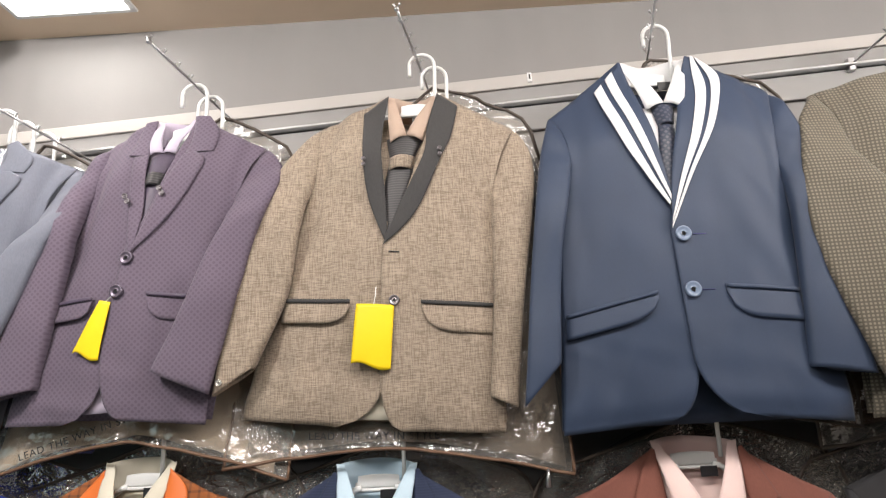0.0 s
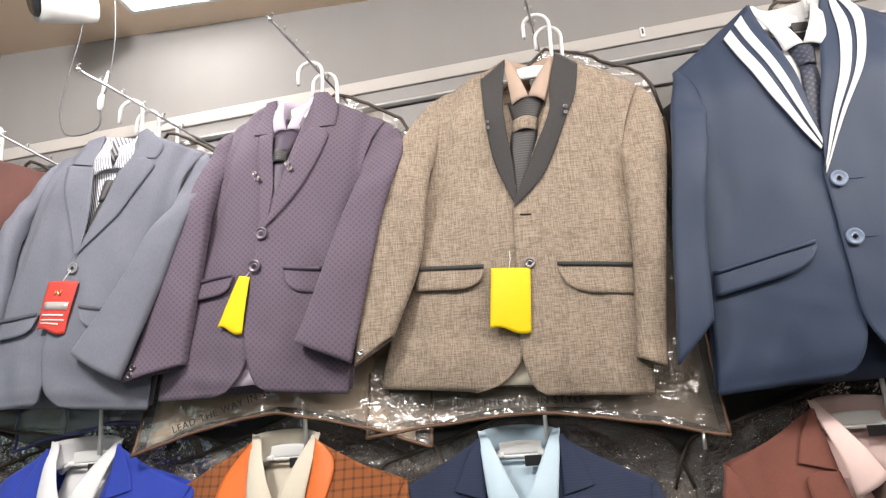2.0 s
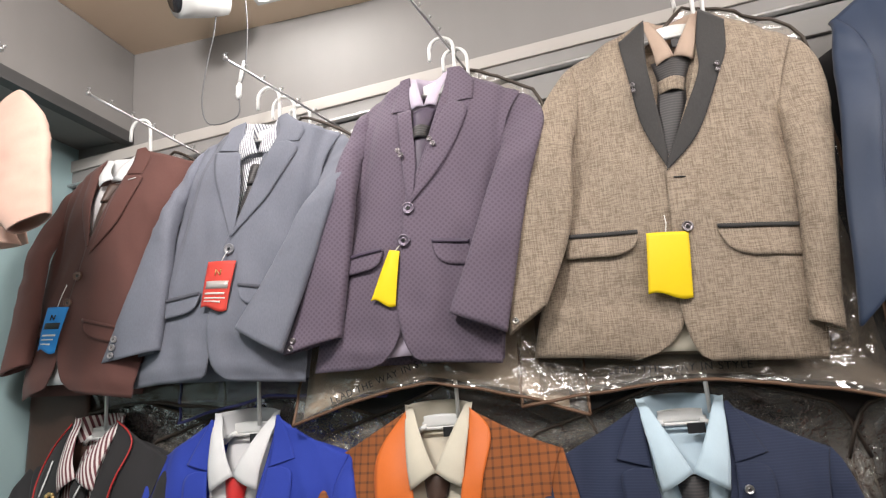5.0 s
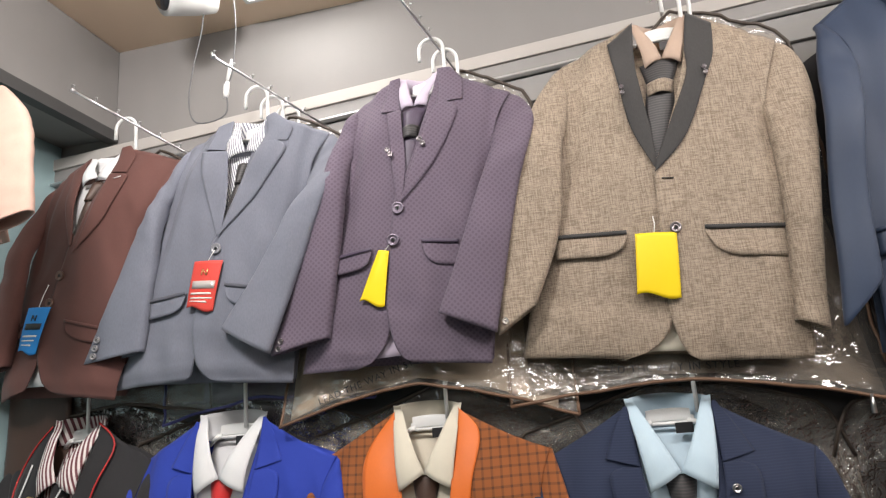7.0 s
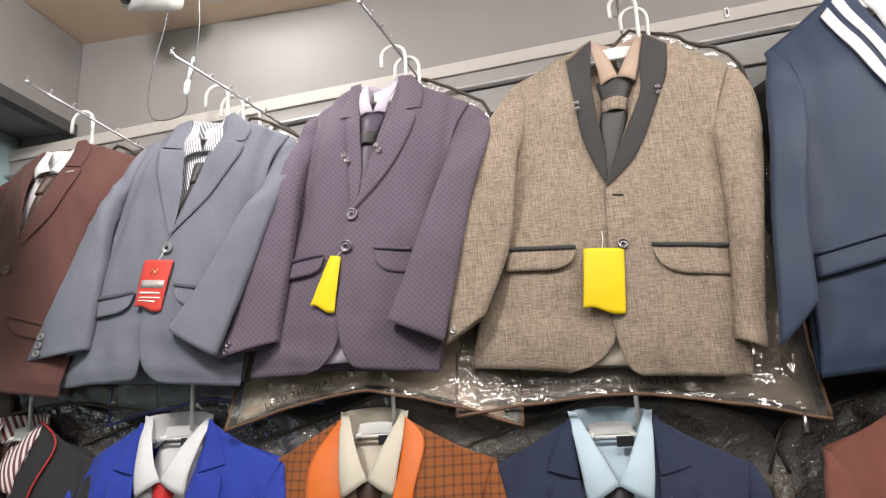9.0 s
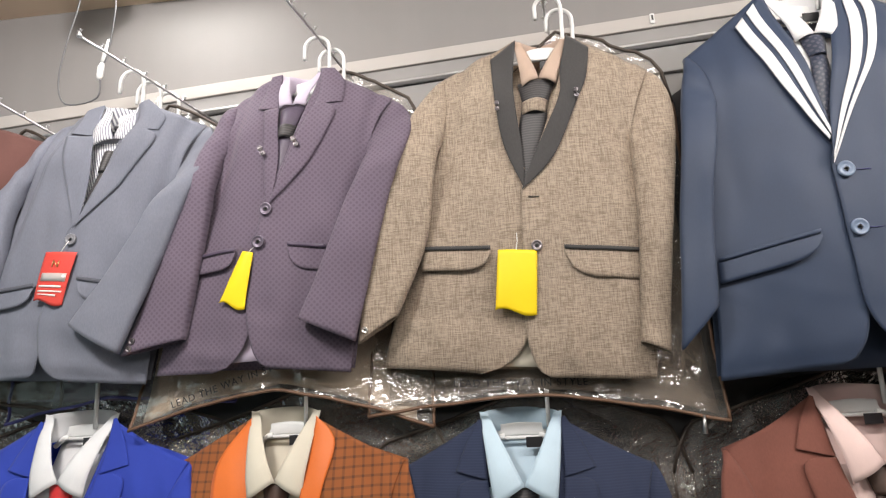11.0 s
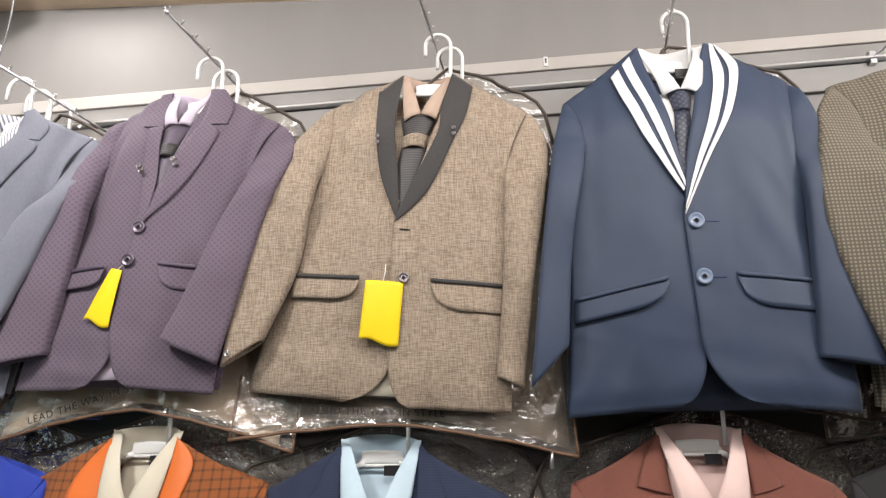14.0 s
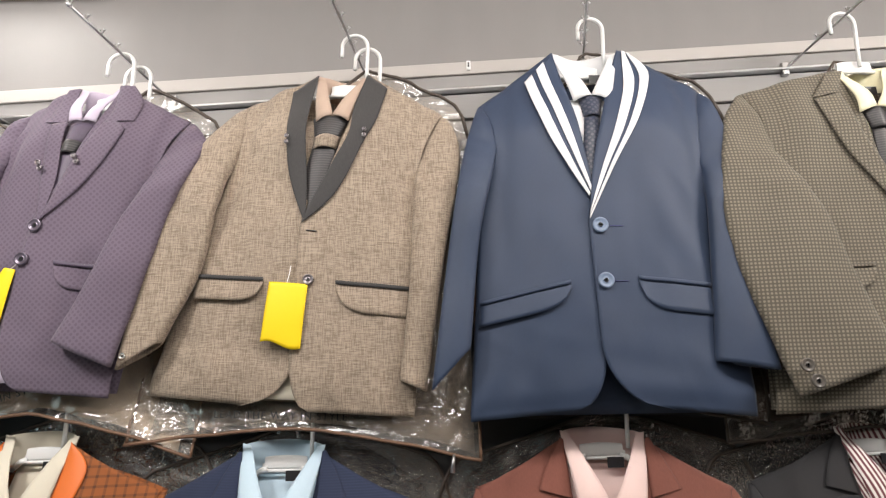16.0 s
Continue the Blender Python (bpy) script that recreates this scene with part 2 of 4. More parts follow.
def part(name, bm, material, parent, label=""):
    me = bpy.data.meshes.new(name)
    bm.to_mesh(me)
    bm.free()
    me.materials.append(material)
    me.shade_smooth()
    ob = new(name, me)
    ob.parent = parent
    if label:
        ob["label"] = label
    return ob


def thing(name, at, label, category, group="", kind=""):
    ob = new(name)
    ob.empty_display_size = 0.02
    ob.location = at
    return tagged(ob, label, category, group, kind)


def sheet(name, fn, nu, nv, material, parent, label="", thick=0.0):
    """A surface from fn(u, v), u and v from 0 to 1, in the parent's space."""
    verts = [fn(i / nu, j / nv) for j in range(nv + 1) for i in range(nu + 1)]
    faces = [(j * (nu + 1) + i, j * (nu + 1) + i + 1, (j + 1) * (nu + 1) + i + 1, (j + 1) * (nu + 1) + i) for j in range(nv) for i in range(nu)]
    return link_mesh(name, verts, faces, material, parent, label, True, thick)


def tube(name, points, radius, material, parent, label="", sides=8):
    """A round bar along points, closed at both ends."""
    pts = [Vector(p) for p in points]
    verts, faces = [], []
    for k, p in enumerate(pts):
        d = (pts[min(k + 1, len(pts) - 1)] - pts[max(k - 1, 0)]).normalized()
        a = d.cross(Vector((0.13, 0.97, 0.2))).normalized()
        b = d.cross(a)
        r = radius[k] if isinstance(radius, (list, tuple)) else radius
        verts += [tuple(p + r * (math.cos(q) * a + math.sin(q) * b)) for q in (math.tau * i / sides for i in range(sides))]
    for k in range(len(pts) - 1):
        for i in range(sides):
            faces.append((k * sides + i, k * sides + (i + 1) % sides, (k + 1) * sides + (i + 1) % sides, (k + 1) * sides + i))
    faces += [tuple(range(sides))[::-1], tuple(range((len(pts) - 1) * sides, len(pts) * sides))]
    return link_mesh(name, verts, faces, material, parent, label)


def box(name, lo, hi, material, parent=None, label="", bevel=0.0):
    (a, b, c), (d, e, f) = lo, hi
    v = [(x, y, z) for x in (a, d) for y in (b, e) for z in (c, f)]
    q = [(0, 1, 3, 2), (4, 6, 7, 5), (0, 4, 5, 1), (2, 3, 7, 6), (0, 2, 6, 4), (1, 5, 7, 3)]
    return link_mesh(name, v, q, material, parent, label, False, 0, bevel)


def lerp(a, b, t):
    return a + (b - a) * t


def smooth(t):
    t = max(0.0, min(1.0, t))
    return t * t * (3 - 2 * t)


def polyline(points, t):
    """A smooth point at t (0 to 1) of a chain of 2D points."""
    n = len(points) - 1
    k = min(int(t * n), n - 1)
    f = t * n - k
    p = [points[max(k - 1, 0)], points[k], points[k + 1], points[min(k + 2, n)]]
    return tuple(0.5 * (2 * b + (c - a) * f + (2 * a - 5 * b + 4 * c - d) * f * f + (3 * b - a - 3 * c + d) * f ** 3) for a, b, c, d in zip(*p))


# ---- setting ----
def structure(ob, label):
    return tagged(ob, label, "", "", "structure")


SLOPE = 0.060
structure(box("floor", (-3.2, -3.0, -0.05), (2.6, 1.4, 0.0), M_FLOOR), "grey tiled shop floor")
structure(box("wall_back", (-2.6, 1.12, 0.0), (2.6, 1.27, 2.70), M_WALL), "painted grey shop wall behind the hanging suits")
structure(box("wall_front", (-3.2, -3.1, 0.0), (2.6, -3.0, 2.70), M_CREAM), "plain cream wall")
structure(box("wall_right", (2.5, -3.0, 0.0), (2.6, 1.12, 2.70), M_CREAM), "plain cream wall")
structure(box("wall_left", (-2.15, -3.0, 0.0), (-1.87, 1.12, 2.42), M_TEAL), "teal painted side wall")
structure(box("ceiling", (-3.2, -3.1, 2.65), (2.6, 1.4, 2.75), M_BEIGE), "beige painted ceiling with a bright lamp")
bulk = structure(box("bulkhead", (-2.15, -3.0, 2.39), (-1.70, 1.118, 2.648), M_WALL), "grey boxed bulkhead along the side wall")
box("trim", (-1.72, -3.0, 2.375), (-1.69, 1.117, 2.405), M_DARK, bulk, "dark edge strip")

# rail band on the back wall, slightly out of level
def wall_band(name, z0, z1, y0, y1, material, label):
    xs = (-2.1, 2.49)
    v = [(x, y, z + SLOPE * (x + 0.4)) for x in xs for y in (y0, y1) for z in (z0, z1)]
    q = [(0, 1, 3, 2), (4, 6, 7, 5), (0, 4, 5, 1), (2, 3, 7, 6), (0, 2, 6, 4), (1, 5, 7, 3)]
    return structure(link_mesh(name, v, q, material, None, "", False, 0, 0.002), label)


wall_band("trim_cream", 2.4055, 2.437, 1.098, 1.1195, M_BAND, "cream plaster band along the wall")
wall_band("trim_rail", 2.369, 2.405, 1.104, 1.1195, M_RAIL, "dark grey slotted display rail")
wall_band("trim_lip", 2.361, 2.3675, 1.090, 1.1195, M_CHROME, "thin bright metal lip of the rail")
wall_band("trim_lower", 2.298, 2.359, 1.108, 1.1195, M_RAIL, "grey board under the rail")
# dark sheet added so that the shaded gap between the rows stays dark
wall_band("shade_panel", 0.4, 2.10, 1.108, 1.1195, M_DARK, "added dark sheet for the shade behind the suits")

clip = thing("rail_clip", (-0.066, 1.098, 2.437), "small white metal clip on the rail", "clip")
box("plate", (-0.005, -0.004, -0.004), (0.005, 0.0, 0.020), M_WHITE, clip, "", 0.001)
box("slot", (-0.0018, -0.0055, 0.003), (0.0018, -0.0035, 0.015), M_DARK, clip)


class Cut:
    """The sizes of one jacket: 2D points (x, z) on the plane y, and the depth of its front."""

    def __init__(self, y, nl, nr, v, sl, sr, hl, hr, cl, cr, apex, seed=0, wrinkle=0.004):
        self.y, self.nl, self.nr, self.v, self.sl, self.sr = y, nl, nr, v, sl, sr
        self.hl, self.hr, self.cl, self.cr, self.apex, self.seed, self.wrinkle = hl, hr, cl, cr, apex, seed, wrinkle * 1.9
        self.o = Vector(((nl[0] + nr[0]) / 2, y, hl[1]))
        self.under = [None, None]
        self.tilt = 0.0

    def armhole(self, z, right):
        """The outer edge of a front panel: the armhole seam down to the underarm, then the side seam."""
        low, s = self.under[right], (self.sr if right else self.sl)
        if low is None:
            return self.side(z, right)
        inward = -1 if right else 1
        if z >= low[1]:
            t = max(0.0, (s[1] - z) / (s[1] - low[1]))
            return lerp(s[0], low[0], t) + inward * 0.009 * math.sin(math.pi * t)
        return lerp(low[0], self.side(z, right), smooth((low[1] - z) / 0.07))

    def side(self, z, right):
        top, hem = (self.sr, self.hr) if right else (self.sl, self.hl)
        t = (top[1] - z) / (top[1] - hem[1])
        tuck = -0.004 * math.sin(math.pi * max(0, min(1, t))) * (1 if right else -1)
        return lerp(top[0], hem[0], t) + tuck

    def edge(self, z, right):
        """The inner edge of a front panel at the height z."""
        n, c = (self.nr, self.cr) if right else (self.nl, self.cl)
        lap = -0.004 if right else 0.022
        if z > self.v[1]:
            t = (n[1] - z) / (n[1] - self.v[1])
            bow = 0.012 * math.sin(math.pi * max(0, min(1, t))) * (1 if right else -1)
            return lerp(n[0], self.v[0], t) + bow + lap * smooth((t - 0.8) / 0.2)
        if z > self.apex[1]:
            t = (self.v[1] - z) / (self.v[1] - self.apex[1])
            return lerp(self.v[0], self.apex[0], t) + lap * (1 - 0.6 * t)
        t = min(1.0, (self.apex[1] - z) / max(1e-4, self.apex[1] - c[1]))
        a = self.apex[0] + lap * 0.4
        return lerp(c[0], a, math.sqrt(max(0.0, 1 - t ** 2.2)))

    def depth(self, x, z):
        """How far the cloth stands off: rounded across, leaning back at the shoulders."""
        zc = max(min(z, self.sl[1]), self.hl[1])
        a, b = self.side(zc, False), self.side(zc, True)
        u = max(-1.15, min(1.15, (2 * x - a - b) / (b - a)))
        y = self.y + 0.034 * abs(u) ** 3.0
        y += 0.046 * smooth((z - (self.sl[1] - 0.10)) / 0.2)
        y += self.tilt * smooth((self.v[1] - z) / 0.25)
        k = self.wrinkle
        p = Vector((x * 7 + self.seed, z * 3.2, self.seed * 1.7))
        y += k * 2.0 * noise.noise(p) + k * 0.8 * noise.noise(p * 3.1)
        # pulled folds: from the underarm down and in, from the button outwards
        lean = 0.55 * math.copysign(1.0, u)
        q = Vector(((x + lean * z) * 13 + self.seed, (z - lean * x) * 2.6, 3.0))
        y -= k * 1.5 * (0.35 - abs(noise.noise(q))) * smooth((abs(u) - 0.25) / 0.5)
        r = Vector((x * 5.0 + self.seed, (z + 0.22 * x) * 17, 7.0))
        y -= k * 0.9 * (0.3 - abs(noise.noise(r))) * smooth((self.v[1] - 0.1 - z) / 0.15)
        # a shallow fold beside the armhole
        y += k * 0.9 * math.exp(-((abs(u) - 0.80) / 0.07) ** 2) * smooth((z - self.hl[1] - 0.22) / 0.12)
        return y

    def local(self, x, y, z):
        return (x - self.o.x, y - self.o.y, z - self.o.z)

    def on(self, x, z, off):
        return self.local(x, self.depth(x, z) - off, z)


def disc_button(name, at, radius, material, parent, rim=None):
    """A round button with a raised rim and four holes, facing the viewer (-y)."""
    prof = [(0.0, 0.0012), (0.30, 0.0012), (0.55, 0.0008), (0.72, 0.0020), (0.88, 0.0028), (1.0, 0.0016), (1.0, -0.001)]
    n = 20
    verts = [tuple(Vector(at) + Vector((radius * r * math.cos(a), -h, radius * r * math.sin(a)))) for r, h in prof[1:] for a in (math.tau * i / n for i in range(n))]
    faces = [tuple(range(n))]
    faces += [(k * n + i, k * n + (i + 1) % n, (k + 1) * n + (i + 1) % n, (k + 1) * n + i) for k in range(len(prof) - 2) for i in range(n)]
    ob = link_mesh(name, verts, faces, material, parent)
    for k in range(4):
        a = math.pi / 4 + k * math.pi / 2
        c = Vector(at) + Vector((0.2 * radius * math.cos(a), -0.0014, 0.2 * radius * math.sin(a)))
        hole = [tuple(c + Vector((0.1 * radius * math.cos(q), 0, 0.1 * radius * math.sin(q)))) for q in (math.tau * i / 6 for i in range(6))]
        link_mesh("thread_hole", hole, [tuple(range(6))], M_BLACK, ob)
    return ob


def sleeve(cut, parent, material, outer, inner, off=0.0, right=None):
    """A hanging sleeve: a flattened tube from the armhole seam to an open cuff."""
    nv, ns = 44, 26
    low = cut.under[right] if right is not None else None
    top = (cut.sr if right else cut.sl) if low else outer[0]
    out = 1 if right else -1
    if low:
        outer = [(top[0] + out * 0.003, top[1] + 0.001)] + list(outer[1:])

    def ring(t):
        a, b = polyline(outer, t), polyline(inner, t)
        if low and t < 1 / (len(inner) - 1):
            z = lerp(top[1], low[1], t * (len(inner) - 1))
            b = (cut.armhole(z, right) - out * 0.003, z)
        return Vector((a[0], 0, a[1])), Vector((b[0], 0, b[1]))

    knee = 1 / (len(inner) - 1)
    verts, faces = [], []
    for j in range(nv + 1):
        t = j / nv
        a, b = ring(t)
        mid, half = (a + b) / 2, (b - a) / 2
        if low:
            seam = cut.depth(b.x, b.z) + 0.012
            hang = cut.y + 0.002 + off
            base = lerp(seam, hang, smooth((t - knee * 0.55) / 0.36))
            thick = lerp(0.010, 0.016, smooth(t / 0.4))
        else:
            thick = lerp(0.026, 0.022, t)
            base = cut.y + 0.050 + off - 0.042 * smooth(t * 1.25) + 0.05 * smooth((mid.z - (cut.sl[1] - 0.10)) / 0.18)
        for i in range(ns):
            q = math.tau * i / ns
            c = math.cos(q)
            p = mid + half * c
            # soft folds that run across the arm, stronger at the elbow and under the seam
            f = Vector(((p.x * out + 0.7 * p.z) * 12 + cut.seed, (p.z - 0.6 * p.x * out) * 17, cut.seed + 5))
            bend = 0.5 + 0.8 * math.exp(-((t - 0.5) / 0.2) ** 2) + 0.5 * math.exp(-((t - 0.22) / 0.1) ** 2)
            w = cut.wrinkle * (1.5 * noise.noise(Vector((p.x * 10 + cut.seed, p.z * 7, cut.seed + 5))) - bend * 1.1 * (0.3 - abs(noise.noise(f))))
            flat = math.copysign(abs(math.sin(q)) ** 0.5, math.sin(q))
            ease = 1.0 - 0.35 * max(0.0, -c)
            verts.append(cut.local(p.x, base - thick * flat * ease + w * min(1, t * 6), p.z))
    for j in range(nv):
        for i in range(ns):
            faces.append((j * ns + i, j * ns + (i + 1) % ns, (j + 1) * ns + (i + 1) % ns, (j + 1) * ns + i))
    faces.append(tuple(range(ns)))
    return link_mesh("sleeve", verts, faces, material, parent, "", True, 0.003)


def flap(cut, parent, material, p0, p1, drop, piping=None, round_left=True):
    """A pocket flap under its welt, with one well-rounded lower corner."""
    (x0, z0), (x1, z1) = p0, p1

    def fn(u, v):
        r = 0.75
        s = u if round_left else 1 - u
        low = 1.0 if s > 0.45 else math.sqrt(max(0.0, 1 - ((0.45 - s) / 0.45) ** 2.4)) * r + (1 - r)
        z = lerp(z0, z1, u) - drop * v * low
        x = lerp(x0, x1, u) + (0.06 * (z0 - z)) * (1 if round_left else -1)
        return cut.on(x, z, 0.005 + 0.004 * v)
    ob = sheet("pocket_flap", fn, 16, 6, material, parent, "", 0.0025)
    sheet("welt", lambda u, v: cut.on(lerp(x0, x1, u), lerp(z0, z1, u) + 0.003 - 0.007 * v, 0.009), 12, 2, piping or material, ob, "", 0.002)
    return ob


def front_panel(cut, parent, material, right):
    top_o, top_i = (cut.sr, cut.nr) if right else (cut.sl, cut.nl)
    bot_o, bot_i = (cut.hr, cut.cr) if right else (cut.hl, cut.cl)
    off = 0.005 if right else 0.0

    def fn(u, v):
        zt = lerp(top_o[1], top_i[1], u) - 0.002 * math.sin(math.pi * u)
        zb = lerp(bot_o[1], bot_i[1], u)
        z = lerp(zt, zb, v)
        x = lerp(cut.armhole(z, right), cut.edge(z, right), u)
        hem = 0.006 * smooth((v - 0.94) / 0.06)
        return cut.on(x, z, off - hem)
    return sheet("front_panel", fn, 40, 64, material, parent, "", 0.002)


def strip_between(cut, name, outer, inner, off, material, parent, label="", a=0.0, b=1.0):
    """A turned-back band of cloth between two chains of points; a, b: the share of its width that it takes."""
    def fn(u, v):
        (ox, oz), (ix, iz) = polyline(outer, v), polyline(inner, v)
        w = lerp(b, a, u)
        x, z = lerp(ix, ox, w), lerp(iz, oz, w)
        return cut.on(x, z, off * 0.8 + 0.0015 * math.sin(math.pi * min(1.0, w * 0.9 + 0.1)))
    return sheet(name, fn, 8, 30, material, parent, label, 0.0014)


def mirrored(points, x):
    return [(2 * x - a, b) for a, b in points]


def jacket(label, cloth, cut, sleeves, lapels=(), lapel_cloth=None, stripes=None, flaps=(), flap_pipe=None,
           buttons=(), button_mat=None, button_r=0.009, group="suit jackets on the upper rods", snaps=(), lining=None):
    ob = thing("suit_jacket", cut.o, label, "jacket", group)
    if len(sleeves) == 2:
        cut.under = [inner[1] for _, inner, _ in sleeves]
    for right in (False, True):
        front_panel(cut, ob, cloth, right)

    for k, (name, outer, inner, off) in enumerate(lapels):
        strip_between(cut, name, outer, inner, off, lapel_cloth or cloth, ob)
        if stripes:
            for a, b in ((0.32, 0.58), (0.73, 0.995)) if k == 0 else ((0.40, 0.66), (0.78, 0.995)):
                strip_between(cut, "ribbon", outer, inner, off + 0.0035, stripes, ob, "white ribbon stripe", a, b)
    if lining:
        def tail(u, v):
            z = lerp(cut.apex[1] + 0.02, lerp(cut.cl[1], cut.cr[1], u) + 0.016, v)
            x = lerp(cut.cl[0] - 0.02, cut.cr[0] + 0.03, u)
            return cut.local(x, cut.depth(x, z) + 0.018 + 0.006 * math.sin(9 * u), z)
        sheet("lining", tail, 12, 8, lining, ob, "pale lining in the front opening", 0.002)

    def back(u, v):
        zt = lerp(cut.sl[1], cut.sr[1], u) + 0.05 * math.sin(math.pi * u)
        z = lerp(zt, lerp(cut.hl[1], cut.hr[1], u) + 0.008, v)
        x = lerp(cut.side(min(z, cut.sl[1]), False), cut.side(min(z, cut.sr[1]), True), u)
        return cut.local(x, cut.y + 0.052 + 0.012 * math.sin(math.pi * u) + 0.03 * smooth((z - cut.sl[1] + 0.1) / 0.15), z)
    sheet("back_panel", back, 16, 20, cloth, ob, "", 0.003)
    for k, (outer, inner, off) in enumerate(sleeves):
        sleeve(cut, ob, cloth, outer, inner, off, k if len(sleeves) == 2 else None)
    for k, (p0, p1, drop) in enumerate(flaps):
        flap(cut, ob, cloth, p0, p1, drop, flap_pipe, k == 1)
    for x, z in buttons:
        disc_button("button", cut.on(x, z, 0.010), button_r, button_mat or M_BLACK, ob)
    for x, z in snaps:
        for dx, dz in ((0, 0), (0.006, -0.011)):
            disc_button("snap", cut.on(x + dx, z + dz, 0.017), 0.0054, M_SNAP, ob)
    return ob


def shirt(label, cloth, cut, knot, tip=0.03, drop=0.014, vest=None, lift=0.0, group="shirts inside the jackets"):
    """The shirt inside a jacket: collar band, two collar leaves and the front."""
    ob = thing("dress_shirt", cut.o, label, "shirt", group)
    (lx, lz), (rx, rz), (kx, kz) = cut.nl, cut.nr, knot
    lz, rz = lz + lift, rz + lift
    yb = cut.depth(kx, kz)

    def leaf(side):
        gap, fore = (0.003, 0.013) if lift else (0.004, 0.005)
        nx, nz = (lx + gap, lz - 0.004) if side < 0 else (rx - gap, rz - 0.004)
        tx, tz = kx + side * (0.012 + tip), kz - drop

        def fn(u, v):
            ix, iz = lerp(nx - side * 0.009, kx, v), lerp(nz, kz, v)
            ox, oz = lerp(nx + side * 0.006, tx, v), lerp(nz + 0.004, tz, v)
            x, z = lerp(ix, ox, u), lerp(iz, oz, u)
            y = lerp(cut.depth(nx, nz) + 0.006, yb + 0.002, smooth(v * 1.2)) - 0.008 * math.sin(math.pi * u) * v
            return cut.local(x, y - 0.002 - fore * smooth(v * 3), z)
        return sheet("collar_leaf", fn, 8, 14, cloth, ob, "", 0.0025)
    leaf(-1), leaf(1)

    def stand(u, v):
        a = math.pi * u
        inset = 0.003 if lift else 0.008
        x = lerp(lx + inset, rx - inset, u)
        y = lerp(cut.depth(lx, lz), cut.depth(rx, rz), u) + 0.006 + 0.045 * math.sin(a)
        return cut.local(x, y, lerp(lz, rz, u) - 0.002 + (0.014 if lz > 1.9 else 0.007) * math.sin(a) ** 0.6 - 0.055 * v)
    sheet("collar_stand", stand, 18, 5, cloth, ob, "", 0.003)

    def inside(u, v):
        z = lerp(lerp(lz, rz, u) - 0.045, kz - 0.04, v)
        return cut.local(lerp(lx + 0.01, rx - 0.01, u), cut.depth(kx, z) + (0.045 if lift else 0.078) - 0.02 * v, z)
    sheet("yoke", inside, 8, 8, cloth, ob, "", 0.002)

    def front(u, v):
        z = lerp(kz - 0.004, cut.v[1] - 0.03, v)
        w = lerp(0.062, 0.03, v)
        x = lerp(kx, cut.v[0], v) + (u - 0.5) * 2 * w
        return cut.local(x, cut.depth(x, z) + 0.013, z)
    sheet("waistcoat_front" if vest else "shirt_front", front, 10, 12, vest or cloth, ob, "", 0.002)
    box("size_label", cut.local(kx + 0.010, yb + 0.034, max(lz, rz) - 0.066), cut.local(kx + 0.040, yb + 0.036, max(lz, rz) - 0.048), M_BLACK, ob, "small dark woven neck label")
    return ob


def necktie(label, cloth, cut, knot, width=0.017, group="neckties", band=None):
    ob = thing("necktie", cut.o, label, "tie", group)
    kx, kz = knot

    def bulge(u, v, z0, z1, w0, w1, off):
        z = lerp(z0, z1, v)
        x = lerp(lerp(kx, kx, v), cut.v[0], (kz - z) / max(0.01, kz - cut.v[1]) * 0.75) + (u - 0.5) * 2 * lerp(w0, w1, v)
        return cut.local(x, cut.depth(kx, z) + 0.008 - off * math.sin(math.pi * u), z)
    sheet("knot", lambda u, v: bulge(u, v, kz + 0.002, kz - 0.042, width * 1.15, width * 0.75, 0.014), 10, 8, cloth, ob, "", 0.003)
    sheet("blade", lambda u, v: bulge(u, v, kz - 0.038, cut.v[1] - 0.02, width * 0.72, width * 1.2, 0.008), 8, 14, cloth, ob, "", 0.002)
    if band:
        sheet("band", lambda u, v: bulge(u, v, kz - 0.040, kz - 0.066, width * 0.80, width * 0.74, 0.018), 10, 5, band, ob, "lighter woven band", 0.002)
    return ob


